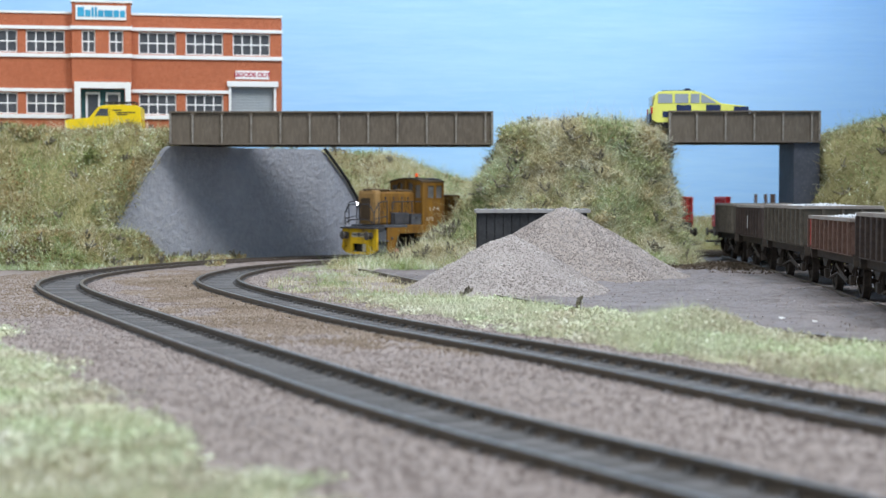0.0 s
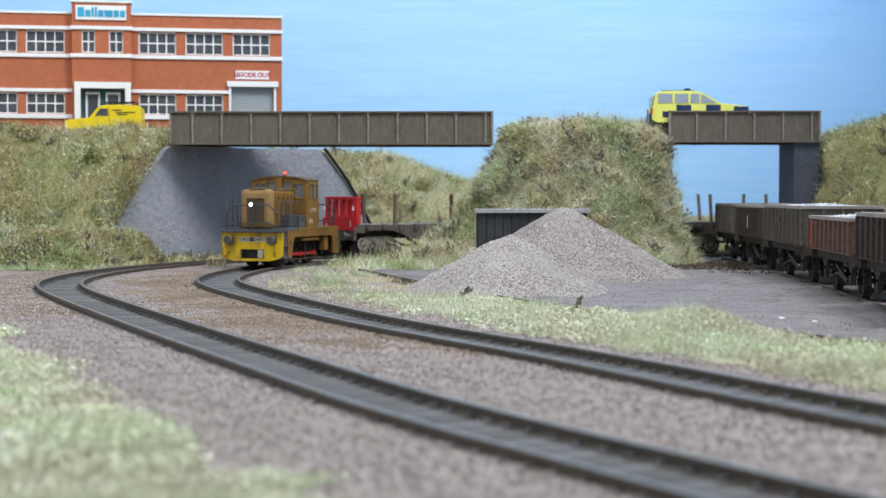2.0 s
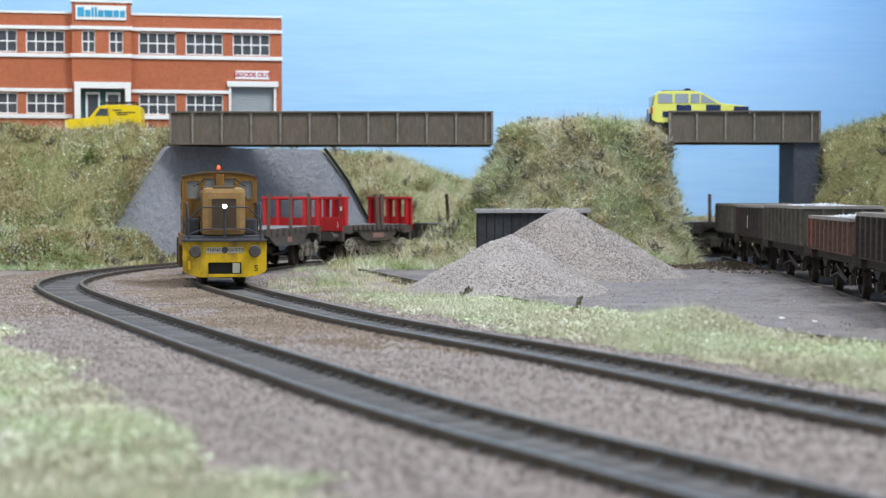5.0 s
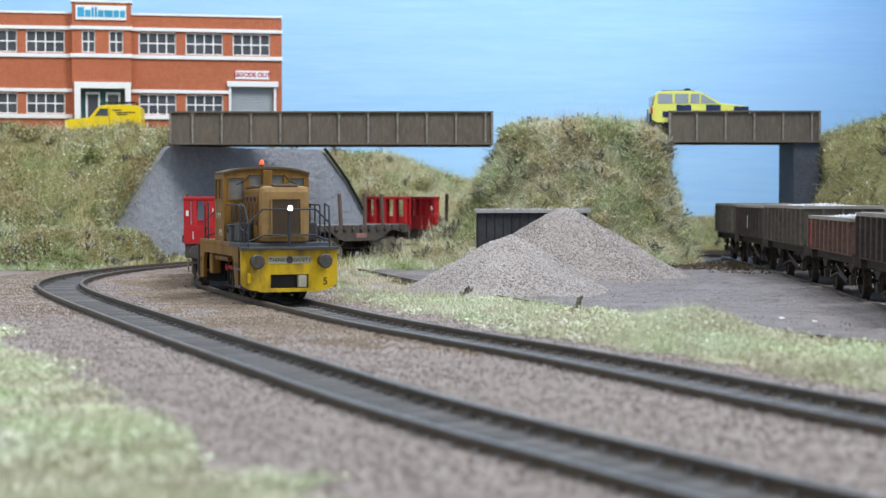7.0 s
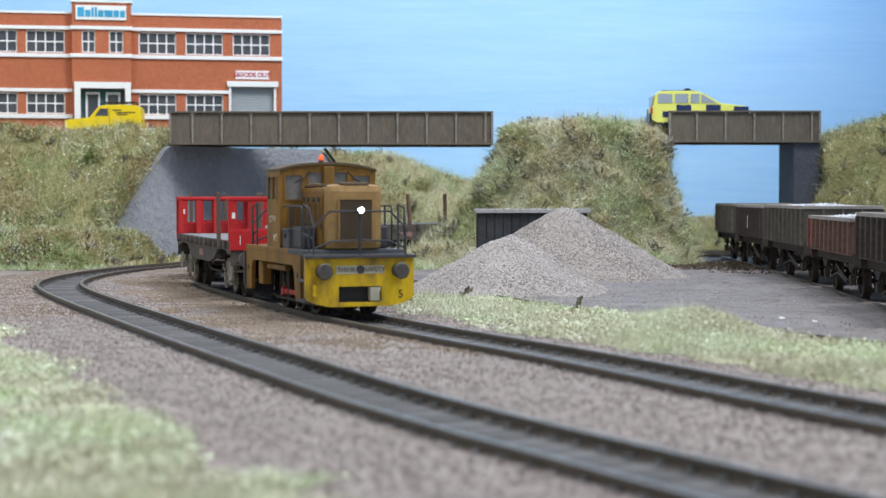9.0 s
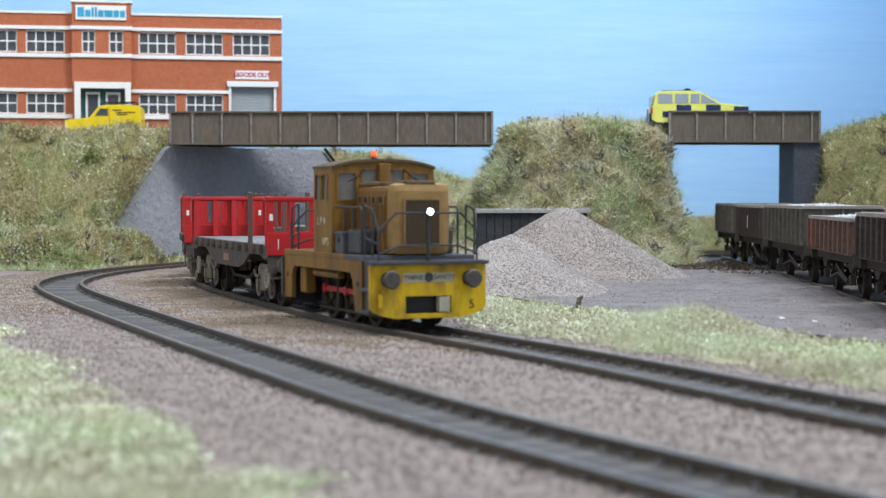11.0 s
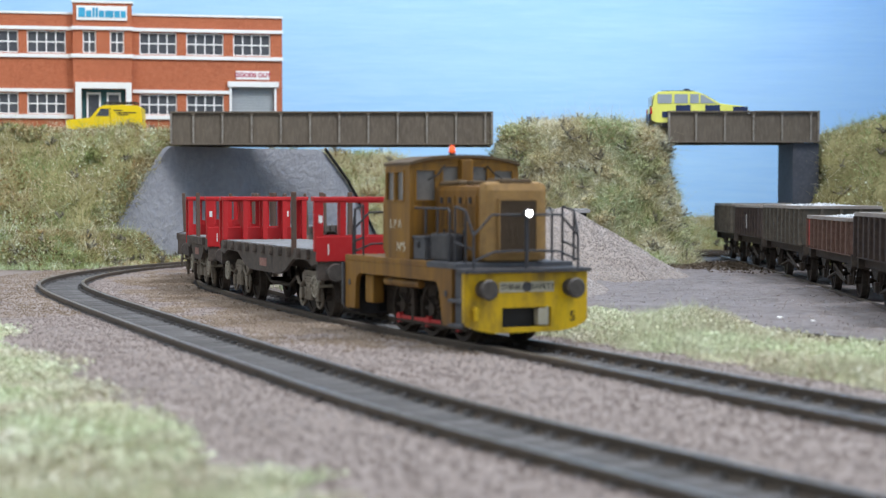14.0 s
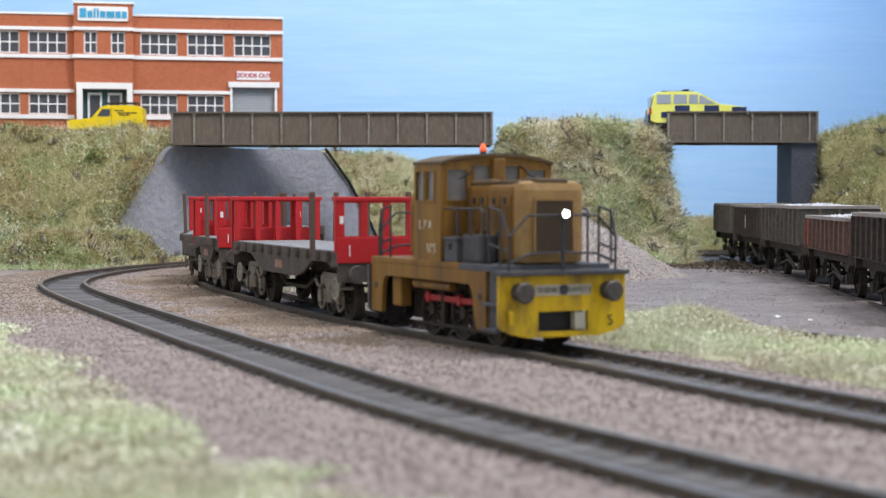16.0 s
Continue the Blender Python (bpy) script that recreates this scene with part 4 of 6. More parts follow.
def open_wagon(label, s, L, top, body, rib_mat, end_panel=None, load=True, seed=3, marks=()):
    p = on(P_SID, S_SID, s)
    w = thing("open_wagon", mm(p[0], p[1], 0, 0, 0, heading(P_SID, S_SID, s)), label, "wagon", "wagons on the siding")
    h = L / 2
    bd = bmesh.new()
    for s_ in (-1, 1):
        a = panel(-h, h, 16.5, top - 1.2, [], 1.0)
        bmesh.ops.transform(a, matrix=Matrix.Translation((0, s_ * 15.6 - .5, 0)), verts=a.verts)
        me = bpy.data.meshes.new("tmp")
        a.to_mesh(me)
        bd.from_mesh(me)
        bpy.data.meshes.remove(me)
        a.free()
    for e in (-1, 1):
        box(bd, e * h - .5, e * h + .5, -16, 16, 16.5, top - 1.2)
    box(bd, -h, h, -16, 16, 15.6, 17.0)
    b = part("body", bd, body, w)
    rim = bmesh.new()
    for s_ in (-1, 1):
        box(rim, -h - .8, h + .8, s_ * 15.7 - 1.1, s_ * 15.7 + 1.1, top - 1.4, top, bevel=.2)
        box(rim, s_ * h - .9, s_ * h + .9, -15.5, 15.5, top - 1.38, top - .02, bevel=.2)
    part("top_rim", rim, M_RIM, b, "dusty worn top rim")
    n = 9
    for s_ in (-1, 1):
        for i in range(n + 1):
            x = -h + .8 + (L - 1.6) * i / n
            part("rib", boxm(x - .55, x + .55, min(s_ * 16, s_ * 17.3), max(s_ * 16, s_ * 17.3), 16.2, top - 1.3, bevel=.12), rib_mat, b)
    for e in (-1, 1):
        for y in (-8, 0, 8):
            part("end_rib", boxm(min(e * (h + .4), e * (h + 1.7)), max(e * (h + .4), e * (h + 1.7)), y - .6, y + .6, 16.2, top - 1.3), rib_mat, b)
    if end_panel:
        part("side_panel", boxm(-h + .9, -h + .3 + (L - 1.6) / n, -16.4, -16.05, 17, top - 1.6), end_panel, b, "bright red painted panel")
        part("side_panel", boxm(h - .3 - (L - 1.6) / n, h - .9, 16.05, 16.4, 17, top - 1.6), end_panel, b)
    for mx, mz, mw, mh, mm_ in marks:
        part("stencil_mark", boxm(mx, mx + mw, -16.35, -16.05, mz, mz + mh), mm_, b)
        part("stencil_mark", boxm(mx, mx + mw, 16.05, 16.35, mz, mz + mh), mm_, b)
    fr = bmesh.new()
    for s_ in (-1, 1):
        box(fr, -h, h, s_ * 12.5 - .8, s_ * 12.5 + .8, 12.4, 15.6)
        box(fr, s_ * h - .9, s_ * h + .9, -15.5, 15.5, 12, 16.2)
    part("underframe", fr, M_UNDER, w)
    for x in (-L * .3, L * .3):
        wagon_wheelset(w, x, 6.2)
        for s_ in (-1, 1):
            g = bmesh.new()
            axle_guard(g, x, s_)
            part("axle_guard", g, M_UNDER, w)
    for s_ in (-1, 1):
        br = rod(bmesh.new(), [(-L * .3 + 8, s_ * 12.6, 5), (0, s_ * 12.8, 8), (L * .3 - 8, s_ * 12.6, 5)], .5)
        rod(br, [(0, s_ * 13.6, 11), (L * .28, s_ * 13.9, 6)], .45)
        part("brake_gear", br, M_UNDER, w)
    buffers(w, h, M_UNDER)
    rng = np.random.default_rng(seed)
    k = 900
    pts = np.c_[rng.uniform(-h + 1.5, h - 1.5, k), rng.uniform(-14.5, 14.5, k), np.zeros(k)]
    lvl = top - 1.0 if load else top - 6.5
    pts[:, 2] = lvl + (1.6 if load else .8) * np.cos(pts[:, 0] / h * 1.4) * np.cos(pts[:, 1] / 15 * 1.3) - .8 + rng.uniform(-.3, .3, k)
    part("load_bed", boxm(-h + .6, h - .6, -14.9, 14.9, lvl - 6, lvl - .9), M_GRAVEL_BASE, w)
    stones_on("load", pts, .95, M_LOAD if load else M_GRAVEL, w, seed=seed)
    return w


SID0 = 24.0
open_wagon("dark olive grey ribbed open wagon standing on the siding", SID0 + 46, 72, 32.6, M_OLIVE, M_RIB, load=False, seed=11)
open_wagon("dark brown ribbed open wagon with red and white marks", SID0 + 141, 88, 32.2, M_BODYDARK, M_BODYDARK, load=False, seed=12, marks=((-22, 21, 4, 6, M_RUSTRED), (-6, 20, 3, 7, M_WHITE)))
open_wagon("dark olive open wagon heaped with pale stone", SID0 + 256, 108, 32.6, M_OLIVE, M_RIB, seed=13)
open_wagon("rusty brown open wagon with a bright red panel", SID0 + 374, 92, 29.0, M_BROWN, M_BROWN, end_panel=M_RUSTRED, seed=14)
open_wagon("dark rusty brown open wagon on the siding", SID0 + 480, 92, 31.2, M_BODYDARK, M_BODYDARK, load=False, seed=15)


# ---- the train ----
M_OCHRE = mat("weathered_ochre_paint", (0.27, 0.135, 0.018), (0.2, 0.095, 0.017), (0.075, 0.042, 0.024), big=45, fine=230, rough=0.55, bump=0.12, stain=0.8)
brushed(M_OCHRE, 1, .4, 0)
brushed(M_OCHRE, 1, .28, 0)
M_NOSE = mat("paler_nose_paint", (0.34, 0.205, 0.075), (0.26, 0.145, 0.048), (0.16, 0.1, 0.05), big=50, fine=300, rough=0.6, bump=0.12, stain=0.6)
M_ROOF = mat("sooty_cab_roof", (0.09, 0.06, 0.035), (0.13, 0.085, 0.04), (0.06, 0.045, 0.035), big=50, fine=400, rough=0.7, bump=0.15)
M_BEAM = mat("buffer_beam_yellow", (0.75, 0.49, 0.006), (0.55, 0.33, 0.012), (0.11, 0.075, 0.035), big=60, fine=150, rough=0.5, bump=0.1, stain=0.85)
brushed(M_BEAM, 1, .45, 0)
M_STEEL = mat("dark_grey_steel", (0.055, 0.055, 0.062), (0.04, 0.04, 0.045), (0.11, 0.1, 0.1), big=80, fine=600, rough=0.55, bump=0.15)
M_BUFF = mat("oily_buffer_steel", (0.085, 0.075, 0.07), (0.06, 0.052, 0.048), (0.16, 0.14, 0.12), big=100, fine=600, rough=0.5, metal=0.2, bump=0.1)
M_SLATE = mat("blue_grey_box", (0.085, 0.09, 0.105), (0.065, 0.068, 0.08), (0.15, 0.145, 0.14), big=80, fine=500, rough=0.65, bump=0.15)
M_HANDRAIL = mat("black_handrail", (0.045, 0.045, 0.052), (0.035, 0.035, 0.04), rough=0.5, bump=0)
M_GRILLE = mat("radiator_mesh", (0.1, 0.068, 0.042), (0.075, 0.052, 0.034), (0.15, 0.11, 0.075), big=90, fine=1800, rough=0.7, bump=0.5, dist=.0002)
# mottled paler grey stands for reflections in the cab panes
M_CABGLASS = mat("reflecting_cab_glass", (0.12, 0.115, 0.11), (0.2, 0.19, 0.18), (0.28, 0.26, 0.24), big=120, fine=500, rough=0.15, bump=0.0, stain=0.3)
M_LAMP = mat("lit_headlamp", (0.9, 0.9, 0.9), rough=0.3, bump=0, emit=(1.0, 0.97, 0.98, 14.0))
M_BEACON = mat("orange_beacon_lens", (0.75, 0.1, 0.03), rough=0.25, bump=0, emit=(1.0, 0.13, 0.03, 0.7))
M_RODRED = mat("red_coupling_rod", (0.5, 0.03, 0.03), (0.42, 0.03, 0.03), rough=0.45, bump=0.05)
M_OFFWHITE = mat("faded_white_plate", (0.5, 0.47, 0.38), (0.42, 0.39, 0.3), (0.3, 0.25, 0.16), big=90, fine=500, rough=0.6, stain=.4)
M_LETTER = mat("cream_lettering", (0.62, 0.57, 0.45), (0.5, 0.44, 0.32), (0.35, 0.26, 0.12), big=200, fine=900, rough=0.6)
M_INK = mat("black_lettering", (0.03, 0.028, 0.025), rough=0.6, bump=0)


def louvre(parent, x0, x1, y, z0, z1, n, s):
    """A recessed vent with its slats, on a side at y; s is the way it faces."""
    v = part("vent", boxm(x0, x1, min(y, y + s * .12), max(y, y + s * .12), z0, z1), M_ROOF, parent)
    for i in range(n):
        z = z0 + (z1 - z0) * (i + .3) / n
        part("slat", boxm(x0 + .15, x1 - .15, min(y + s * .1, y + s * .35), max(y + s * .1, y + s * .35), z, z + (z1 - z0) / n * .55), M_OCHRE, v)


def cab_wall(name, parent, holes, u0, u1, v0, v1, m, glass=True, t=.9):
    w = part(name, panel(u0, u1, v0, v1, holes, t), M_OCHRE, parent, at=m)
    for a, b, c, d in holes:
        part("pane", boxm(a, b, t * .55, t * .7, c, d), M_CABGLASS, w)
        part("window_frame", panel(a - .35, b + .35, c - .35, d + .35, [(a + .12, b - .12, c + .12, d - .12)], .3), M_ROOF if name == "inner" else M_OCHRE, w, at=mm(0, -.22, 0))
    return w


def spoked(bm, r, s, seg=26):
    ring_disc(bm, (0, 0, 0), r * .84, r, s * 7.3, s * 9.2, seg)
    ring_disc(bm, (0, 0, 0), r * .8, r + .75, s * 6.6, s * 7.3, seg)
    for k in range(11):
        a = 2 * math.pi * k / 11
        rod(bm, [(1.2 * math.cos(a), s * 8.4, 1.2 * math.sin(a)), (r * .86 * math.cos(a), s * 8.2, r * .86 * math.sin(a))], .42, 5)
    cyl(bm, (0, s * 7.2, 0), (0, s * 9.5, 0), 1.7, seg=14)
    cyl(bm, (3.2, s * 8.0, 0), (3.2, s * 10.6, 0), .75, seg=10)
    extrude_outline(bm, [(-r * .82, -2.4), (-r * .5, -2.4), (-r * .5, 2.4), (-r * .82, 2.4)], s * 7.6, s * 8.9)


AXLES = (17.9, 0.0, -18.1)
R_LOCO, R_WAG, R_TURN = 7.0, 6.0, 5.4
LOCO_SETS, RODS, WAGON_SETS = [], [], []


def locomotive():
    L = thing("diesel_shunter", Matrix(), "weathered ochre six-wheel diesel shunter with yellow buffer beams", "locomotive")
    # frames and footplate
    fp = part("footplate", boxm(-41.4, 12.0, -16.6, 16.6, 18.7, 20.2, bevel=.2), M_OCHRE, L)
    part("deck_plate", boxm(12.05, 28.6, -16.6, 16.6, 18.7, 20.2, bevel=.2), M_SLATE, L, "worn blue-grey front deck")
    part("front_platform", boxm(28.6, 34.2, -16.6, 16.6, 17.4, 19.0, bevel=.2), M_STEEL, L, "dark grey front platform")
    part("platform_lip", boxm(33.4, 36.4, -17.4, 17.4, 17.9, 18.9, bevel=.2), M_STEEL, L)
    for s in (-1, 1):
        out = [(-41.5, 18.7), (26.4, 18.7), (26.4, 4.6), (21.4, 4.6), (20.0, 9.5), (19.2, 13.2), (17.2, 15.3), (-31.5, 15.3), (-33.4, 14.2), (-34.2, 12.2), (-34.6, 5.4), (-41.5, 5.4)]
        sf = part("side_frame", extrude_outline(bmesh.new(), out, s * 16.5, s * 15.2), M_OCHRE, L)
        for x in (-38.2, 23.2):
            part("hole_boss", cyl(bmesh.new(), (x, s * 16.3, 12.5), (x, s * 16.75, 12.5), .8), M_STEEL, sf)
        st = bmesh.new()
        box(st, 26.6, 32.8, s * 14.8 - .9, s * 14.8 + .9, 5.0, 17.4, bevel=.2)
        for z in (4.6, 10.6):
            box(st, 25.6, 33.0, min(s * 13.8, s * 17.2), max(s * 13.8, s * 17.2), z, z + .8, bevel=.1)
        part("cab_steps", st, M_SLATE, L, "dark blue-grey corner steps")
        tk = cyl(bmesh.new(), (-17, s * 14.6, 13.8), (5, s * 14.6, 13.8), 1.05, seg=12)
        part("air_tank", tk, M_OCHRE, L)
        part("sand_box", boxm(-31, -25.6, s * 13.2 - 1.8, s * 13.2 + 1.8, 7.2, 15.0, bevel=.7), M_OCHRE, L)
        bh = bmesh.new()
        for x in (9, -9):
            box(bh, x - .9, x + .9, s * 10.2 - .5, s * 10.2 + .5, 2.2, 12, bevel=.1)
        rod(bh, [(-24, s * 10.6, 3.2), (24, s * 10.6, 3.2)], .45)
        part("brake_gear", bh, M_UNDER, L)
    part("chassis", boxm(-36, 31, -6.3, 6.3, 3.5, 18.7, bevel=.4), M_UNDER, L, "grimy black inner frame")
    # buffer beams
    for e, x in ((1, 33.3), (-1, -41.4)):
        bm = bmesh.new()
        m = Matrix.Rotation(radians(90), 4, "Z")
        for pts in ([(-17.2, 17.9), (-6.8, 17.9), (-6.8, 3.2), (-9.5, 3.2), (-14.0, 4.1), (-16.4, 5.2), (-17.2, 6.2)], [(17.2, 17.9), (17.2, 6.2), (16.4, 5.2), (14.0, 4.1), (9.5, 3.2), (6.8, 3.2), (6.8, 17.9)],
                    [(-6.8, 17.9), (6.8, 17.9), (6.8, 9.3), (-6.8, 9.3)], [(-6.8, 4.5), (6.8, 4.5), (6.8, 3.2), (-6.8, 3.2)]):
            extrude_outline(bm, pts, -.1, 1.2)
        bmesh.ops.remove_doubles(bm, verts=bm.verts, dist=.001)
        bmesh.ops.transform(bm, matrix=Matrix.Translation((x + (1.2 if e > 0 else -.1), 0, 0)) @ m, verts=bm.verts)
        bb = part("buffer_beam", bm, M_BEAM if e > 0 else M_STEEL, L, "bright yellow buffer beam with a black slot" if e > 0 else "grimy dark rear buffer beam")
        xf = x + e * 1.25
        part("slot_backing", boxm(min(x - e * 2, x - e * 1.5), max(x - e * 2, x - e * 1.5), -7.1, 7.1, 4, 10.0), M_BLACK, bb)
        part("coupling_bar", boxm(min(x - e, xf), max(x - e, xf), 3.2, 6.2, 4.8, 9.0, bevel=.15), M_OFFWHITE, bb, "pale coupling plate")
        for y in (-12.1, 12.1):
            b = bmesh.new()
            cyl(b, (x, y, 14), (x + e * 2.6, y, 14), 2.3, 2.0, seg=18)
            cyl(b, (x + e * 2.4, y, 14), (x + e * 4.2, y, 14), 1.2, seg=12)
            cyl(b, (x + e * 4.0, y, 14), (x + e * 4.7, y, 14), 2.2, 2.55, seg=24)
            cyl(b, (x + e * 4.7, y, 14), (x + e * 5.2, y, 14), 2.55, 2.15, seg=24)
            part("buffer", b, M_BUFF, bb, "round dark steel buffer")
        pl = part("name_plate", boxm(min(xf - e * .1, xf + e * .15), max(xf - e * .1, xf + e * .15), -7.6, 7.6, 13.1, 15.6), M_OFFWHITE, bb, "cream strip plate with black lettering")
        mt = lambda y, z: mm(xf + e * .2, y, z, 90, 0, 90 * e)
        lettering("THINK", 1.95, mt(-e * 4.4, 14.35), M_INK, pl)
        lettering("SAFETY", 1.95, mt(e * 4.6, 14.35), M_INK, pl)
        part("crest", cyl(bmesh.new(), (xf, 0, 14.4), (xf + e * .3, 0, 14.4), 1.3), M_STEEL, pl)
        lettering("5", 3.6, mt(e * 12.9, 6.7), M_INK, bb)
        hk = bmesh.new()
        rod(hk, [(x, -14.6, 9.5), (x + e * 2.4, -14.6, 9.2), (x + e * 2.6, -14.6, 6.5)], .7)
        rod(hk, [(x, -13.6, 8.2), (x + e * 2.2, -13.6, 8.0)], .9)
        part("brake_pipe", hk, M_BEAM, bb)
    # bonnet
    bn = part("bonnet", boxm(.8, 26.2, -9.0, 9.0, 20.2, 39.3, bevel=1.3), M_OCHRE, L)
    part("top_cover", boxm(2.5, 17.5, -6.2, 6.2, 39.2, 40.5, bevel=.4), M_ROOF, bn)
    part("top_pipe", rod(bmesh.new(), [(2.4, -7.6, 39.6), (12.5, -7.4, 40.0), (14.0, -6.0, 39.8)], .75), M_ROOF, bn, "sooty exhaust pipe along the bonnet")
    part("top_pipe", rod(bmesh.new(), [(2.4, 7.6, 39.6), (12.5, 7.4, 40.0), (14.0, 6.0, 39.8)], .75), M_ROOF, bn)
    for s in (-1, 1):
        y = s * 9.0
        for x0, x1 in ((4.6, 8.6), (9.2, 13.2), (14.8, 19.6), (20.4, 25.2)):
            d = part("door", boxm(x0, x1, min(y, y + s * .35), max(y, y + s * .35), 21.4, 36.6, bevel=.1), M_OCHRE, bn)
            louvre(d, x0 + .9, x1 - .9, y + s * .33, 28.9, 34.4, 7, s)
            part("knob", boxm((x0 + x1) / 2 - .25, (x0 + x1) / 2 + .25, min(y + s * .3, y + s * 1.0), max(y + s * .3, y + s * 1.0), 34.7, 36.3), M_STEEL, d)
            part("handle", boxm(x1 - .7, x1 - .4, min(y + s * .3, y + s * .8), max(y + s * .3, y + s * .8), 26.4, 28.2), M_STEEL, d)
        hr = rod(bmesh.new(), [(1.0, s * 14.6, 33.5), (20.6, s * 14.6, 33.5), (21.4, s * 14.6, 32.6), (21.4, s * 14.6, 20.2)], .31)
        rod(hr, [(7.6, s * 14.6, 33.5), (7.6, s * 14.6, 27)], .31)
        rod(hr, [(14.6, s * 14.6, 33.5), (14.6, s * 14.6, 27)], .31)
        part("side_handrail", hr, M_HANDRAIL, L, "dark side handrail")
        bx = part("battery_box", boxm(1.2, 8.2, min(s * 9.6, s * 15.2), max(s * 9.6, s * 15.2), 20.2, 25.6, bevel=.35), M_SLATE, L, "blue-grey battery box")
        part("lid", boxm(1.0, 8.4, min(s * 9.4, s * 15.5), max(s * 9.4, s * 15.5), 25.6, 26.4, bevel=.2), M_SLATE, bx)
        part("latch", boxm(4.2, 5.4, min(s * 15.2, s * 15.8), max(s * 15.2, s * 15.8), 23.4, 24.8), M_STEEL, bx)
        part("locker", boxm(8.9, 19.4, min(s * 9.6, s * 14.2), max(s * 9.6, s * 14.2), 20.2, 27.2, bevel=.8), M_STEEL, L, "dark blue-grey locker")
    ns = part("nose", boxm(24.6, 29.6, -8.9, 8.9, 20.2, 40.2, bevel=2.2), M_NOSE, L, "rounded radiator nose in paler ochre", smooth=False)
    part("roof_plate", boxm(21.8, 29.0, -4.6, 4.6, 39.6, 40.9, bevel=.6), M_ROOF, ns)
    part("radiator", panel(-5.2, 5.2, 22.8, 35.6, [], .35), M_GRILLE, ns, "dark fine radiator mesh", at=mm(29.95, 0, 0, 0, 0, 90))
    for i in range(15):
        part("slat", boxm(29.9, 30.15, -5.0 + i * .7, -4.78 + i * .7, 22.9, 35.5), M_GRILLE, ns)
    part("grille_frame", panel(-5.5, 5.5, 22.5, 35.9, [(-5.1, 5.1, 22.9, 35.5)], .4), M_NOSE, ns, at=mm(30.3, 0, 0, 0, 0, 90))
    # cab
    cb = part("cab_floor", boxm(-14.8, .8, -15.8, 15.8, 20.0, 20.9), M_STEEL, L)
    sides = [(-13.6, -8.9, 35.5, 42.9), (-7.6, -2.9, 35.5, 42.9)]
    front = [(-14.2, -8.6, 35.5, 43.4), (-6.6, -1.9, 40.2, 44.4), (1.9, 6.6, 40.2, 44.4), (8.6, 14.2, 35.5, 43.4)]
    cab_wall("cab_side", L, sides, -14.8, .8, 20.2, 44.6, mm(0, -16.0, 0))
    cab_wall("cab_side", L, [(-b, -a, c, d) for a, b, c, d in sides], -.8, 14.8, 20.2, 44.6, mm(0, 16.0, 0, 0, 0, 180))
    cab_wall("cab_front", L, front, -15.1, 15.1, 20.2, 45.3, mm(.8, 0, 0, 0, 0, 90))
    cab_wall("cab_back", L, front, -15.1, 15.1, 20.2, 45.3, mm(-14.8, 0, 0, 0, 0, -90))
    rf = bmesh.new()
    ys = np.linspace(-16.2, 16.2, 17)
    lo = [44.6 + 2.1 * (1 - (abs(y) / 16.2) ** 2.6) for y in ys]
    for x in (-14.7, -.2):
        gb = extrude_outline(bmesh.new(), [(y, max(z, 44.8) + .1) for y, z in list(zip(ys, lo))[1:-1]] + [(14.4, 44.4), (-14.4, 44.4)], x, x + .9)
        bmesh.ops.transform(gb, matrix=Matrix(((0, 1, 0, 0), (1, 0, 0, 0), (0, 0, 1, 0), (0, 0, 0, 1))), verts=gb.verts)
        part("cab_gable", gb, M_OCHRE, L)
    extrude_outline(rf, [(y, z + .75) for y, z in zip(ys, lo)] + [(y, z) for y, z in zip(ys[::-1], lo[::-1])], -15.3, 1.6)
    bmesh.ops.transform(rf, matrix=Matrix.Rotation(radians(90), 4, "Z"), verts=rf.verts)
    bmesh.ops.transform(rf, matrix=Matrix.Diagonal((-1, 1, 1, 1)), verts=rf.verts)
    part("cab_roof", rf, M_ROOF, L, "sooty brown arched roof")
    part("window_pillar", boxm(.5, 2.4, -1.7, 1.7, 39.3, 46.2, bevel=.3), M_OCHRE, L)
    part("control_desk", boxm(-5, -.6, -7, 7, 20.9, 33, bevel=.5), M_STEEL, L)
    bc = part("beacon", cyl(bmesh.new(), (-6.8, 0, 47.4), (-6.8, 0, 48.2), .85, seg=14), M_STEEL, L)
    lens = cyl(bmesh.new(), (-6.8, 0, 48.2), (-6.8, 0, 49.4), .95, .8, seg=16)
    bmesh.ops.create_uvsphere(lens, u_segments=14, v_segments=8, radius=.8, matrix=Matrix.Translation((-6.8, 0, 49.4)))
    part("lens", lens, M_BEACON, bc, "orange warning beacon lens", smooth=True)
    for s in (-1, 1):
        tm = lambda x, z: mm(x, s * 16.12, z, 90, 0, 0 if s < 0 else 180)
        lettering("L P A", 3.3, tm(-7.8, 29.2), M_LETTER, L)
        lettering("N\u00ba5", 3.3, tm(-4.4, 23.2), M_LETTER, L)
        wp = rod(bmesh.new(), [(1.5, s * 6.2, 44.6), (2.0, s * 8.5, 42.2), (2.0, s * 11.4, 40.8)], .22)
        part("wiper", wp, M_BLACK, L)
    # rear bonnet
    rb = part("rear_bonnet", boxm(-33.4, -15.2, -8.6, 8.6, 20.2, 37.6, bevel=1.6), M_OCHRE, L)
    for s in (-1, 1):
        for x0 in (-20.9, -26.6, -32.2):
            d = part("door", boxm(x0, x0 + 4.8, min(s * 8.6, s * 8.95), max(s * 8.6, s * 8.95), 21.5, 35.2, bevel=.1), M_OCHRE, rb)
            louvre(d, x0 + .9, x0 + 3.9, s * 8.93, 28.5, 34.2, 7, s)
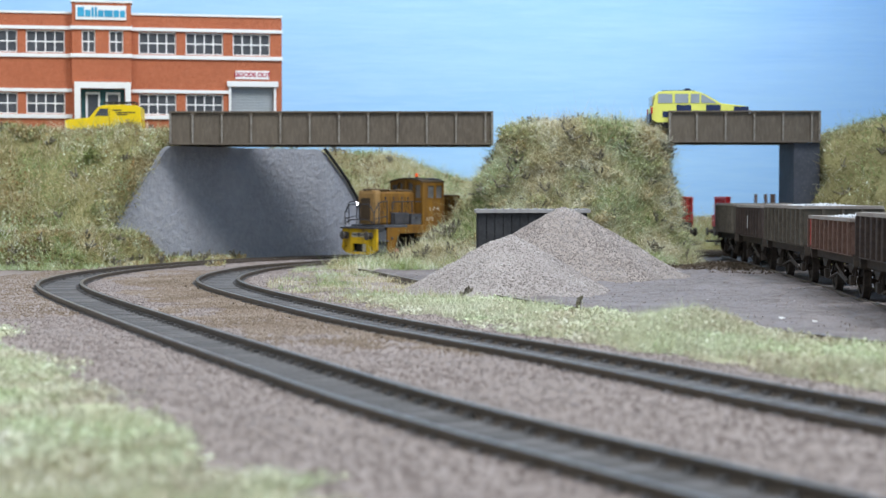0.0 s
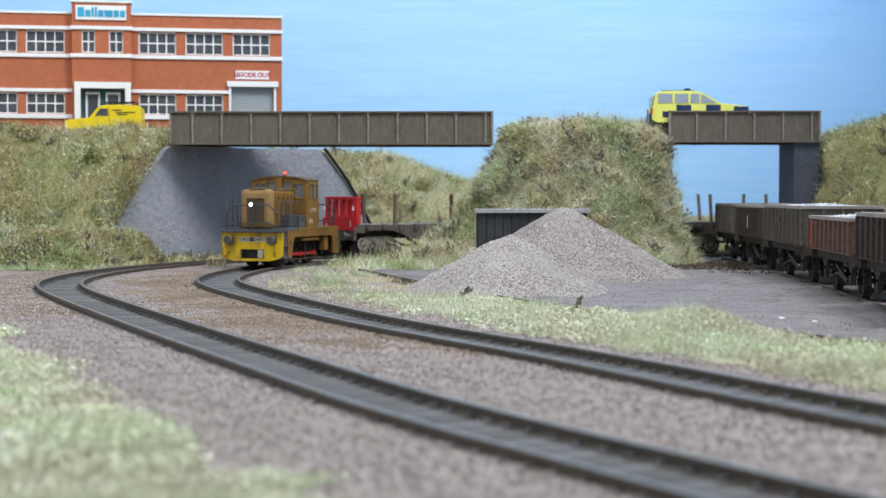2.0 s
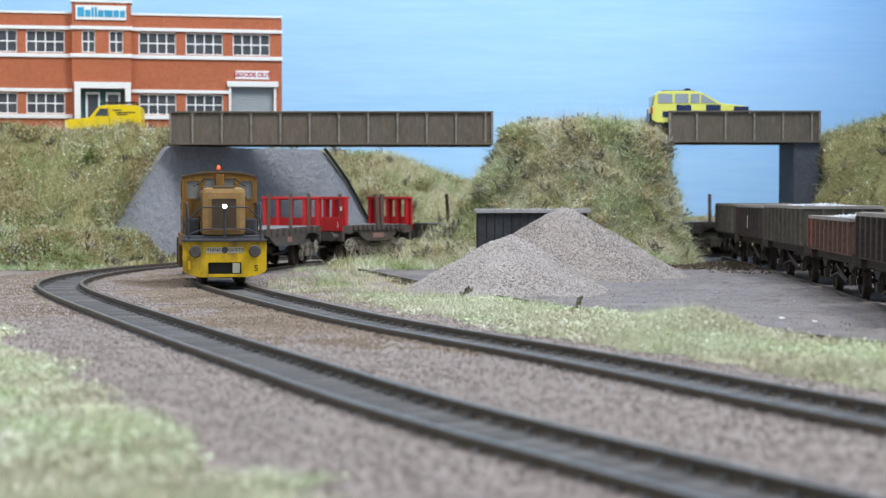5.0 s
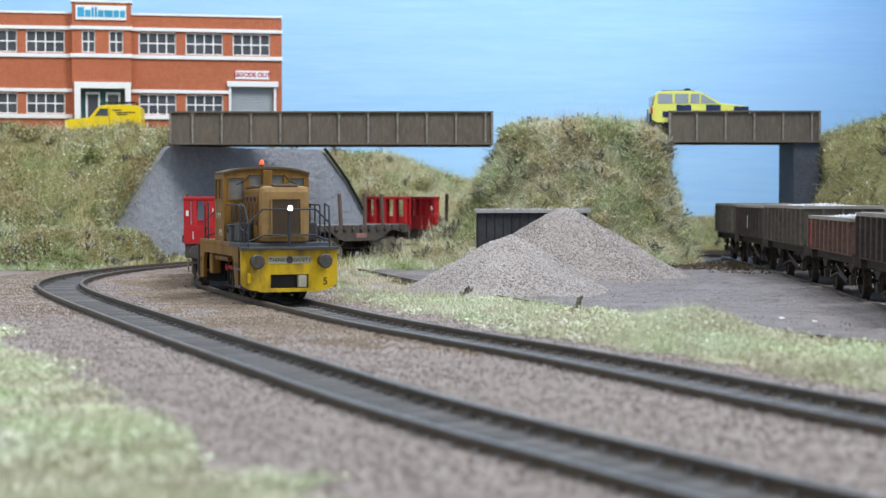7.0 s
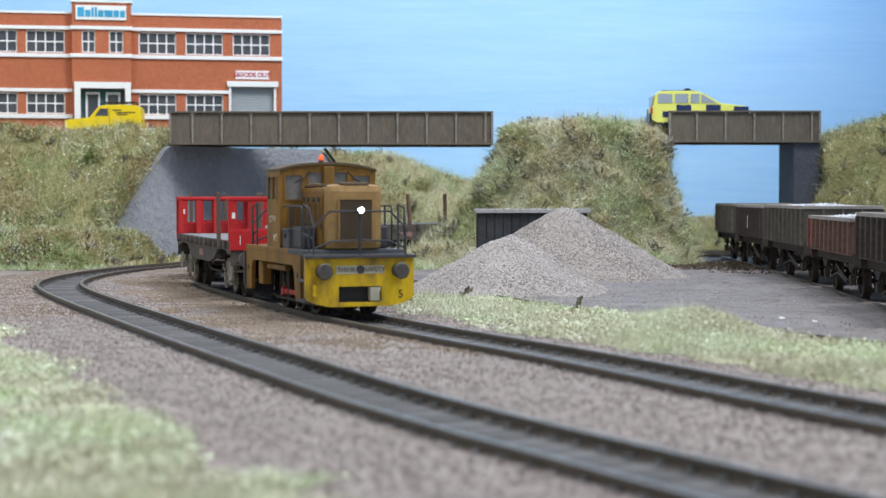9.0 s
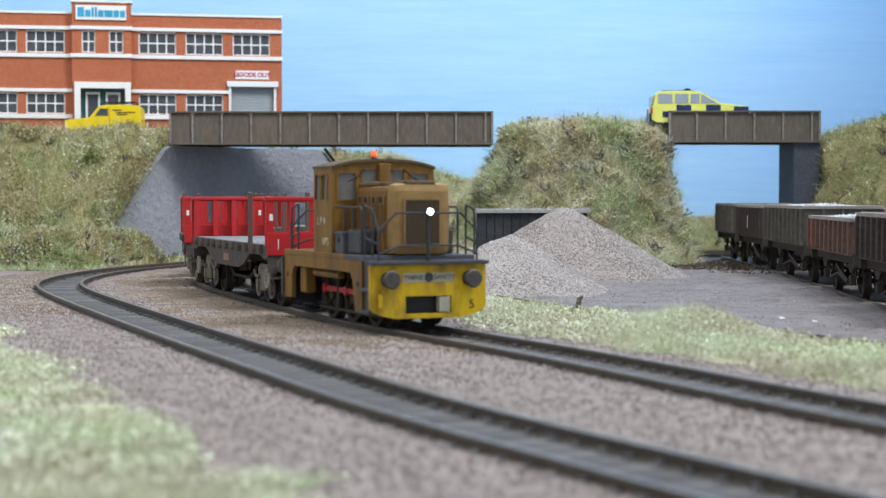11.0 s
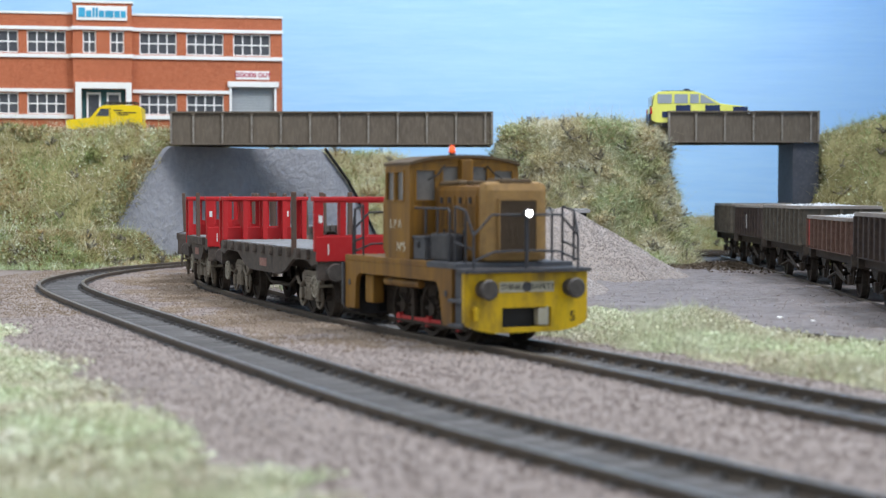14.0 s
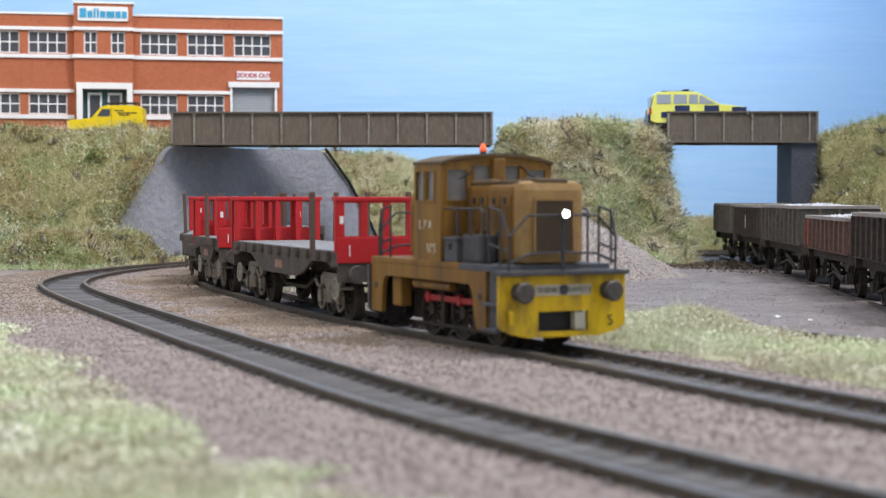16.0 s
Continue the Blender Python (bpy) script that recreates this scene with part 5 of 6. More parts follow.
    part("filler_cap", cyl(bmesh.new(), (-18.5, -5, 37.4), (-18.5, -5, 39.6), 1.9, 1.5, seg=14), M_OCHRE, rb)
    # end handrails
    for e, xb, xn in ((1, 34.4, 27.2), (-1, -40.4, -33.0)):
        for s in (-1, 1):
            for pts in ([(xb, s * 14.6, 18.8), (xb, s * 14.6, 27.0), (xb, s * 9.6, 32.0), (xb, s * .6, 32.0)], [(xb, s * 14.6, 20.8), (xb, s * 9.0, 23.0), (xb, s * .6, 23.2)],
                        [(xb, s * 14.6, 27.0), (xb - e * 3.0, s * 15.2, 33.0), (xn - e * 1.5, s * 15.2, 34.0), (xn - e * 1.5, s * 15.2, 20.2)],
                        [(xb, s * 14.6, 23.6), (xn - e * 1.5, s * 15.2, 25.2)], [(xb - e * 3.0, s * 15.2, 33.0), (xb - e * 3.0, s * 15.2, 20.2)]):
                part("handrail", rod(bmesh.new(), pts, .31), M_HANDRAIL, L, "thin black end handrail")
        part("lamp_post", rod(bmesh.new(), [(xb, 0, 18.6), (xb, 0, 33.0)], .5), M_HANDRAIL, L)
    hl = part("headlight", cyl(bmesh.new(), (34.6, 0, 32.4), (35.8, 0, 32.4), 1.15, 1.25, seg=18), M_STEEL, L)
    part("bulb", cyl(bmesh.new(), (35.7, 0, 32.4), (36.1, 0, 32.4), .9, .78, seg=18), M_LAMP, hl, "bright white lit headlamp")
    # wheels and rods
    for x in AXLES:
        axle = part("axle", cyl(bmesh.new(), (0, -7, 0), (0, 7, 0), 1.3, seg=10), M_UNDER, L)
        for s in (-1, 1):
            bm = bmesh.new()
            spoked(bm, R_LOCO, s)
            part("wheel", bm, M_UNDER, axle, "dark spoked driving wheel")
        LOCO_SETS.append((axle, x))
    for s in (-1, 1):
        bm = boxm(-19.5, 19.3, s * 10.3 - .35, s * 10.3 + .35, -.75, .75, bevel=.15)
        for x in AXLES:
            cyl(bm, (x, s * 10.3 - .6, 0), (x, s * 10.3 + .6, 0), 1.4, seg=12)
        RODS.append(part("coupling_rod", bm, M_RODRED, L, "bright red coupling rod"))
    return L


# ---- bulkhead flat wagons ----
M_FLATRED = mat("bright_red_bulkhead", (0.48, 0.018, 0.022), (0.42, 0.017, 0.02), (0.56, 0.05, 0.05), big=50, fine=400, rough=0.5, bump=0.08, stain=0.3)
M_DECK = mat("pale_grey_deck_boards", (0.19, 0.19, 0.2), (0.13, 0.125, 0.125), (0.32, 0.32, 0.33), big=70, fine=600, rough=0.8, bump=0.3, per=0.18)
M_SOLE = mat("rusty_black_solebar", (0.085, 0.07, 0.062), (0.06, 0.05, 0.045), (0.17, 0.13, 0.1), big=70, fine=500, rough=0.75, bump=0.2)
M_BOGIE = mat("dusty_brown_bogie", (0.22, 0.185, 0.145), (0.13, 0.105, 0.08), (0.34, 0.3, 0.24), big=120, fine=600, rough=0.8, bump=0.3)
M_STAKE = mat("brown_wooden_stake", (0.13, 0.085, 0.065), (0.1, 0.06, 0.05), rough=0.8)
M_HANDWHEEL = mat("pale_handwheel", (0.34, 0.31, 0.25), (0.24, 0.21, 0.165), rough=0.6, bump=0.05)


M_LABEL = mat("faded_pink_label", (0.3, 0.14, 0.11), (0.2, 0.1, 0.085), (0.42, 0.3, 0.26), big=160, fine=700, rough=.75)


def flat_wagon(H, ends=(-1, 1)):
    w = thing("bulkhead_flat_wagon", Matrix(), "red bulkhead flat wagon with pale deck and wooden stakes", "wagon", "wagons of the train")
    for i in range(30):
        x = -H + 2.6 + i * (2 * H - 5.2) / 30
        part("deck_plank", boxm(x + .1, x + (2 * H - 5.2) / 30 - .1, -14.8, 14.8, 19.6, 20.6, bevel=.12), M_DECK, w)
    for s in (-1, 1):
        out = [(-H, 20.2), (H, 20.2), (H, 16.6), (H - 6, 15.6), (H - 12, 17.2), (H * .58, 17.0), (H * .42, 13.0), (H * .3, 11.6), (-H * .3, 11.6), (-H * .42, 13.0), (-H * .58, 17.0), (-H + 12, 17.2), (-H + 6, 15.6), (-H, 16.6)]
        sb = part("solebar", extrude_outline(bmesh.new(), out, s * 15.9, s * 14.9), M_SOLE, w)
        for i in range(11):
            x = -H + 9 + i * (2 * H - 18) / 10
            part("stake_pocket", boxm(x - 1.3, x + 1.3, min(s * 15.8, s * 17.2), max(s * 15.8, s * 17.2), 17.6, 20.6, bevel=.2), M_SOLE, sb)
        part("stencil_mark", boxm(-5, 4, min(s * 15.85, s * 16.05), max(s * 15.85, s * 16.05), 13.4, 16.0), M_LABEL, sb, "faded pink label panel")
    part("centre_frame", boxm(-H + 2, H - 2, -8, 8, 13.5, 19.6), M_UNDER, w)
    for e in (-1, 1):
        part("headstock", boxm(min(e * (H - 1.6), e * H), max(e * (H - 1.6), e * H), -15.8, 15.8, 11.6, 20.2, bevel=.2), M_SOLE, w)
        if e not in ends:
            continue
        hs = [(-13.6 + i * 7.05, -13.6 + i * 7.05 + 5.3, 25.0, 34.6) for i in range(4)]
        bh = part("bulkhead", panel(-16.4, 16.4, 20.2, 36.0, hs, 1.4), M_FLATRED, w, "bright red slotted bulkhead", at=mm(e * (H - 1.2), 0, 0, 0, 0, 90))
        for i in range(5):
            y = -15.0 + i * 7.5
            part("post", boxm(min(e * (H - 4.4), e * (H - 2.4)), max(e * (H - 4.4), e * (H - 2.4)), y - .9, y + .9, 20.6, 35.6, bevel=.2), M_FLATRED, w)
        part("top_rail", boxm(min(e * (H - 4.6), e * (H - 1.0)), max(e * (H - 4.6), e * (H - 1.0)), -16.6, 16.6, 35.0, 36.4, bevel=.3), M_FLATRED, w)
        part("end_plate", boxm(min(e * (H - .1), e * (H + .5)), max(e * (H - .1), e * (H + .5)), -16.3, 16.3, 17.2, 24.6, bevel=.15), M_FLATRED, w, "plain red lower end plate")
        for s in (-1, 1):
            part("stencil_mark", boxm(min(e * (H + .4), e * (H + .65)), max(e * (H + .4), e * (H + .65)), s * 12.6 - .16, s * 12.6 + .16, 19.2, 22.4), M_WHITE, w)
            part("stencil_mark", boxm(min(e * (H + .05), e * (H + .35)), max(e * (H + .05), e * (H + .35)), s * 14.9 - .55, s * 14.9 + .55, 28.6, 30.8), M_WHITE, w)
    for x, ss in ((H - 28, (-1, 1)), (-4.0, (1,)), (24 - H, (1,))):
        for s in ss:
            lean = random.uniform(-3, 3)
            b = boxm(-.9, .9, -.7, .7, 0, 19.5, bevel=.2)
            part("stake", b, M_STAKE, w, "brown wooden stake", at=mm(x, s * 15.4, 18.5, random.uniform(-2, 2), lean * 1.6, 0))
    for e in (-1, 1):
        bx = e * (H - 19.0)
        for s in (-1, 1):
            g = bmesh.new()
            extrude_outline(g, [(bx - 11, 12), (bx - 8, 13.6), (bx + 8, 13.6), (bx + 11, 12), (bx + 11, 9.4), (bx + 6.5, 9.4), (bx + 4, 6.4), (bx - 4, 6.4), (bx - 6.5, 9.4), (bx - 11, 9.4)], s * 11.2, s * 12.2)
            for x in (bx - 9.3, bx + 9.3):
                box(g, x - 1.4, x + 1.4, min(s * 11.4, s * 13.2), max(s * 11.4, s * 13.2), 4.6, 8.2, bevel=.3)
                ring_disc(g, (x, 0, 6.0), 3.0, 3.7, min(s * 12.0, s * 12.6), max(s * 12.0, s * 12.6), 18)
                rod(g, [(x - 4.6, s * 12.9, 11.2), (x - 2.6, s * 12.9, 9.6), (x, s * 12.9, 9.0), (x + 2.6, s * 12.9, 9.6), (x + 4.6, s * 12.9, 11.2)], .5, 6)
            for k in range(4):
                box(g, bx - 5 + k, bx + 5 - k, min(s * 12, s * 13.4), max(s * 12, s * 13.4), 11.2 - k * .9, 12 - k * .9)
            for x in (bx - 2.4, bx, bx + 2.4):
                cyl(g, (x, s * 12.8, 4.8), (x, s * 12.8, 8.6), .9, seg=8)
            part("bogie_frame", g, M_BOGIE, w, "dusty brown bogie side frame")
        for x in (bx - 9.3, bx + 9.3):
            WAGON_SETS.append((wagon_wheelset(w, x, R_WAG), x))
        for s in (-1, 1):
            hw = bmesh.new()
            x = e * (H - 6.5) if s * e > 0 else e * (H - 6.5)
            ring_disc(hw, (x, 0, 9.5), 2.7, 3.4, s * 14.4, s * 15.0, 20)
            for k in range(4):
                a = math.pi * k / 4
                rod(hw, [(x - 3 * math.cos(a), s * 14.7, 9.5 - 3 * math.sin(a)), (x + 3 * math.cos(a), s * 14.7, 9.5 + 3 * math.sin(a))], .22, 5)
            rod(hw, [(x, s * 9, 9.5), (x, s * 14.8, 9.5)], .5)
            part("handwheel", hw, M_HANDWHEEL, w, "pale spoked brake handwheel")
    for s in (-1, 1):
        tr = rod(bmesh.new(), [(-24, s * 10, 12), (-12, s * 10, 7.5), (12, s * 10, 7.5), (24, s * 10, 12)], .6)
        part("truss_rod", tr, M_UNDER, w)
    part("brake_cylinder", cyl(bmesh.new(), (-6, 3, 9.5), (5, 3, 9.5), 2.6), M_UNDER, w)
    buffers(w, H, M_BUFF)
    return w


loco = locomotive()
wagons = [flat_wagon(64.5), flat_wagon(27.5), flat_wagon(44.0, (-1,)), flat_wagon(55.0, (1,))]
CENTRES = (129.5, 245.0, 339.4, 458.4)

TRAVEL = [(0, 406.5), (.5, 433), (1, 461), (1.5, 490.5), (2, 520.5), (2.5, 549.5), (3, 577), (3.5, 604), (4, 631.5), (6.5, 775), (7, 800), (7.5, 822.5),
          (8, 844), (8.5, 863), (9, 881), (11.5, 943.5), (12, 953.7), (12.5, 962.7), (13, 971.7), (13.5, 980.2), (14, 988), (14.5, 994.5), (15, 999.5), (15.5, 1003.5), (16, 1006.3)]


def travelled(t):
    """Way of the locomotive's leading buffers along the inner line, eased between its timed places."""
    ta, sa = np.array([a for a, _ in TRAVEL], float), np.array([b for _, b in TRAVEL], float)
    v = np.gradient(sa, ta)
    i = int(np.clip(np.searchsorted(ta, t) - 1, 0, len(ta) - 2))
    h = ta[i + 1] - ta[i]
    u = (t - ta[i]) / h
    return float((2 * u ** 3 - 3 * u ** 2 + 1) * sa[i] + (u ** 3 - 2 * u ** 2 + u) * h * v[i] + (3 * u ** 2 - 2 * u ** 3) * sa[i + 1] + (u ** 3 - u ** 2) * h * v[i + 1]) + 156.0


def placed(s, wheelbase):
    a, b = on(P_IN, S_IN, s + wheelbase / 2), on(P_IN, S_IN, s - wheelbase / 2)
    d = a - b
    return mm((a[0] + b[0]) / 2, (a[1] + b[1]) / 2, 0, 0, 0, math.degrees(math.atan2(d[1], d[0])))


# ---- loose scenery: fibres, flakes, scrub, stones ----
def sample_mesh(ob, n, seed, test=None):
    """n points spread evenly over a mesh (mm), with the faces' normals."""
    me = ob.data
    me.calc_loop_triangles()
    v = np.array([x.co for x in me.vertices]) / MM
    t = np.array([x.vertices for x in me.loop_triangles])
    a, b, c = v[t[:, 0]], v[t[:, 1]], v[t[:, 2]]
    nr = np.cross(b - a, c - a)
    ar = np.linalg.norm(nr, axis=1)
    nr /= ar[:, None] + 1e-9
    if test is not None:
        ar = ar * test((a + b + c) / 3, nr)
    rng = np.random.default_rng(seed)
    k = rng.choice(len(t), n, p=ar / ar.sum())
    u, w = rng.random(n), rng.random(n)
    f = u + w > 1
    u[f], w[f] = 1 - u[f], 1 - w[f]
    return a[k] + (b[k] - a[k]) * u[:, None] + (c[k] - a[k]) * w[:, None], nr[k]


def fibres(name, pts, nrm, length, width, material, label, category, seed, up=.6, parent=None, curl=.5):
    """Static grass: each fibre a bent strip of two tapering pieces."""
    rng = np.random.default_rng(seed)
    n = len(pts)
    d = nrm * (1 - up) + np.array((0, 0, up)) + rng.normal(0, .45, (n, 3))
    d /= np.linalg.norm(d, axis=1)[:, None]
    side = np.cross(d, rng.normal(0, 1, (n, 3)))
    side /= np.linalg.norm(side, axis=1)[:, None] + 1e-9
    L = length * rng.uniform(.45, 1.35, n)[:, None]
    bend = rng.normal(0, curl, (n, 3))
    bend[:, 2] -= .35 * curl
    p1 = pts + d * L * .5
    p2 = p1 + (d + bend) * L * .5
    w = width * rng.uniform(.7, 1.3, n)[:, None]
    base = pts - d * .4
    co = np.stack((base - side * w, base + side * w, p1 + side * w * .8, p1 - side * w * .8, p2), 1) * MM
    i = 5 * np.arange(n)[:, None]
    quad, tri = (i + np.array([[0, 1, 2, 3]])).tolist(), (i + np.array([[3, 2, 4]])).tolist()
    me = bpy.data.meshes.new(name)
    me.from_pydata(co.reshape(-1, 3).tolist(), [], quad + tri)
    me.materials.append(material)
    ob = new(name, me)
    ob.parent = parent
    return tagged(ob, label, category, kind="stuff")


def flakes(name, pts, nrm, size, material, label, category, seed, lift=.6, parent=None):
    """Crumbs of foam and leaf: small folded triangles in ragged clumps."""
    rng = np.random.default_rng(seed)
    n = len(pts)
    o = pts + nrm * rng.uniform(0, lift, (n, 1)) + rng.normal(0, .4, (n, 3))
    q = rng.normal(0, 1, (n, 4, 3))
    q /= np.linalg.norm(q, axis=2)[..., None]
    co = (o[:, None] + q * size * rng.uniform(.5, 1.4, (n, 1, 1))) * MM
    i = 4 * np.arange(n)[:, None]
    fa = np.concatenate((i + np.array([[0, 1, 2]]), i + np.array([[0, 2, 3]])))
    me = bpy.data.meshes.new(name)
    me.from_pydata(co.reshape(-1, 3).tolist(), [], fa.tolist())
    me.materials.append(material)
    ob = new(name, me)
    ob.parent = parent
    return tagged(ob, label, category, kind="stuff")


def scrub(pts, nrm, seed, reach=5.0, label="dark wiry scrub sprig on the grass", name="scrub_sprig"):
    """Each sprig a small thing: forked wiry stems with leaf crumbs."""
    rng = random.Random(seed)
    for p, nr in zip(pts, nrm):
        bm = bmesh.new()
        for _ in range(rng.randint(5, 8)):
            a = Vector((0, 0, 0))
            d = (Vector(nr) * .7 + Vector((rng.uniform(-1, 1), rng.uniform(-1, 1), rng.uniform(0, .9)))).normalized()
            for k in range(rng.randint(2, 4)):
                b = a + d * rng.uniform(.25, .5) * reach
                cyl(bm, a, b, .27, .2, seg=4)
                e = (d + Vector((rng.uniform(-1, 1), rng.uniform(-1, 1), rng.uniform(-.6, .8)))).normalized()
                c = b + e * reach * .18
                bmesh.ops.create_cone(bm, cap_ends=False, segments=3, radius1=.75, radius2=.15, depth=1.5, matrix=Matrix.Translation(c) @ e.to_track_quat("Z", "Y").to_matrix().to_4x4())
                a, d = b, (d + e * .8).normalized()
        ob = part(name, bm, M_TWIG, None, at=mm(*p))
        tagged(ob, label, "scrub", "wiry scrub on the banks")


bank_mid.data.materials[0] = bank_far.data.materials[0] = M_STRAW
facing = lambda c, n: (n[:, 1] < .55) * (c[:, 2] > -2) * (c[:, 1] < 1215)
M_GREENFLAKE = two_tone("green_foam_crumbs", [(0.13, 0.095, 0.045), (0.34, 0.23, 0.1), (0.46, 0.38, 0.2), (0.64, 0.58, 0.42)], [(0.1, 0.115, 0.04), (0.22, 0.26, 0.09), (0.38, 0.45, 0.19), (0.6, 0.66, 0.42)], 34, .9)
M_STRAWFLAKE = two_tone("straw_foam_crumbs", [(0.24, 0.18, 0.09), (0.44, 0.35, 0.19), (0.6, 0.53, 0.34), (0.75, 0.71, 0.56)], [(0.17, 0.18, 0.075), (0.33, 0.35, 0.15), (0.5, 0.54, 0.3), (0.68, 0.71, 0.5)], 34, .9)
M_RUSTFLAKE = island_mat("rusty_dead_growth", [(0.06, 0.045, 0.028), (0.16, 0.095, 0.045), (0.3, 0.18, 0.075), (0.42, 0.29, 0.14)], .9, 50)
M_PALEFLAKE = two_tone("pale_flock_crumbs", [(0.36, 0.3, 0.22), (0.54, 0.49, 0.37), (0.7, 0.68, 0.55), (0.84, 0.83, 0.75)], [(0.46, 0.5, 0.32), (0.6, 0.67, 0.45), (0.72, 0.79, 0.58), (0.84, 0.88, 0.75)], 22, .9)
M_TURFPALE = mat("pale_verge_turf", (0.32, 0.26, 0.19), (0.42, 0.45, 0.28), (0.52, 0.49, 0.38), big=30, fine=420, rough=.95, bump=.8, dist=.001)

for i, (bk, n, ln) in enumerate(((bank_left, 40000, 4.4), (bank_mid, 44000, 4.8), (bank_right, 18000, 4.6), (bank_far, 15000, 5.2), (bank_low, 6000, 4.0), (bank_foot, 9000, 4.0))):
    clear = facing if bk is not bank_left else (lambda c, n_: facing(c, n_) * (c[:, 0] > -330))
    pts, nr = sample_mesh(bk, n, 20 + i, clear)
    fibres("grass", pts, nr, ln, .12, M_GRASS_GREEN if bk in (bank_left, bank_right, bank_foot) else M_GRASS, "tangled straw and olive static grass fibres on a bank", "", 30 + i, up=.35, curl=.6, parent=bk)
    pts, nr = sample_mesh(bk, n // 5, 45 + i, clear)
    fibres("grass", pts, nr, ln * 1.8, .12, M_GRASS, "long pale wispy grass fibres on a bank", "", 35 + i, up=.3, curl=1.0, parent=bk)
    pts, nr = sample_mesh(bk, n // 2, 40 + i, clear)
    flakes("ground_foam", pts, nr, .75, M_STRAWFLAKE if bk in (bank_mid, bank_far) else M_GREENFLAKE, "mottled olive and straw foam scatter on a bank", "", 50 + i, lift=2.2, parent=bk)
    pts, nr = sample_mesh(bk, (90, 130, 30, 40, 8, 16)[i], 60 + i, clear)
    scrub(pts, nr, 70 + i, (3.4, 4.6, 3.8, 4.6, 3.0, 3.0)[i])

# low bushy clumps that break the banks' outlines
for i, (bk, n, sd) in enumerate(((bank_left, 34, 201), (bank_mid, 40, 202), (bank_right, 14, 203), (bank_far, 26, 204))):
    c0, cn = sample_mesh(bk, n, sd, (lambda c, n_: facing(c, n_) * (c[:, 0] > -330)) if bk is bank_left else facing)
    rq = np.random.default_rng(sd)
    rad = rq.uniform(4, 10, n)
    off = rq.normal(0, 1, (n, 420, 3))
    off *= (rq.random((n, 420, 1)) ** .4) / np.linalg.norm(off, axis=2)[..., None] * rad[:, None, None] * np.array((1.0, .7, .6))
    pp = (c0[:, None] + cn[:, None] * (rad * .15)[:, None, None] + off).reshape(-1, 3)
    nn = np.repeat(cn, 420, 0)
    flakes("ground_foam", pp, nn, .8, M_STRAWFLAKE if bk is bank_mid else M_GREENFLAKE, "bushy clumps of mottled olive and rust foam on a bank", "", sd + 20, lift=1.0, parent=bk)
    fibres("grass", pp[::3], nn[::3], 4.6, .13, M_GRASS_GREEN if bk in (bank_left, bank_right, bank_foot) else M_GRASS, "shaggy grass tufts standing off a bank", "", sd + 40, up=.4, curl=.8, parent=bk)

# bleached wisps on the hill and the road bank's brow, pale flock in patches lower down
M_WISP = island_mat("bleached_straw_wisps", [(0.42, 0.37, 0.22), (0.58, 0.53, 0.36), (0.74, 0.7, 0.54), (0.85, 0.83, 0.72)], .8, 40)
patch = lambda c, sc, sd, lo: np.clip((np.array([fbm(x + z, y - z, sc, sd) for x, y, z in c]) - lo) * 6, 0, 1)
for bk, n, test, sd in ((bank_mid, 17000, facing, 241), (bank_far, 4000, facing, 242),
                        (bank_left, 9000, lambda c, n_: facing(c, n_) * (c[:, 0] > -330) * (np.clip((c[:, 2] - 50) / 20, .12, 1) * .6 + .6 * patch(c, .03, 4.1, .05)), 243)):
    pts, nr = sample_mesh(bk, n, sd, test)
    fibres("grass", pts, nr, 5.4, .13, M_WISP, "bleached straw wisps tangled over a bank", "", sd + 10, up=.3, curl=.9, parent=bk)
for bk, n, sd in ((bank_left, 7000, 261), (bank_foot, 1800, 262), (bank_right, 1500, 263)):
    pts, nr = sample_mesh(bk, n, sd, lambda c, n_: facing(c, n_) * (c[:, 0] > -330) * patch(c, .026, 9.4, .08))
    flakes("flock", pts, nr, .8, M_PALEFLAKE, "pale green flock scattered in patches on a bank", "", sd + 10, 1.6, parent=bk)
for bk, n, sd in ((bank_left, 9000, 281), (bank_foot, 1500, 282), (bank_mid, 3500, 283), (bank_far, 2500, 284)):
    pts, nr = sample_mesh(bk, n, sd, lambda c, n_: facing(c, n_) * (c[:, 0] > -330) * patch(c, .034, 17.4, .1))
    flakes("ground_foam", pts, nr, .85, M_RUSTFLAKE, "rusty brown dead growth in patches on a bank", "", sd + 10, 2.2, parent=bk)

# growth creeping over the abutment's wing and along its foot
rg = np.random.default_rng(14)
u = rg.random(5200)
wing = np.c_[np.interp(u, (0, 1), (-166, -198)), np.interp(u, (0, 1), (948, 912)), np.interp(u, (0, 1), (64, 2))] + rg.normal(0, 1, (5200, 3)) * (2.6, 2.0, 3.0) + np.array((-3.0, -1.5, 0))
fibres("grass", wing, np.tile((.4, -.7, .3), (len(wing), 1)), 4.6, .16, M_GRASS, "tangled grass creeping over the abutment wing", "grass", 97, up=.3)
flakes("ground_foam", wing[:3600] + (0, -.6, 0), np.tile((.3, -.8, .2), (3600, 1)), .9, M_GREENFLAKE, "olive foam scatter along the abutment wing", "ground foam", 98, 2.0)
q = np.c_[rg.uniform(-215, -120, 9000), rg.uniform(885, 1000, 9000)]
dd = near(P_OUT, q)
q = q[(dd > 19) & (dd < 40) & (q[:, 0] < -118)][:2600]
flakes("ground_foam", np.c_[q, np.full(len(q), -1.4)], np.tile((0, 0, 1.0), (len(q), 1)), 1.0, M_GREENFLAKE, "olive foam scatter along the foot of the abutment", "ground foam", 131, 2.4)
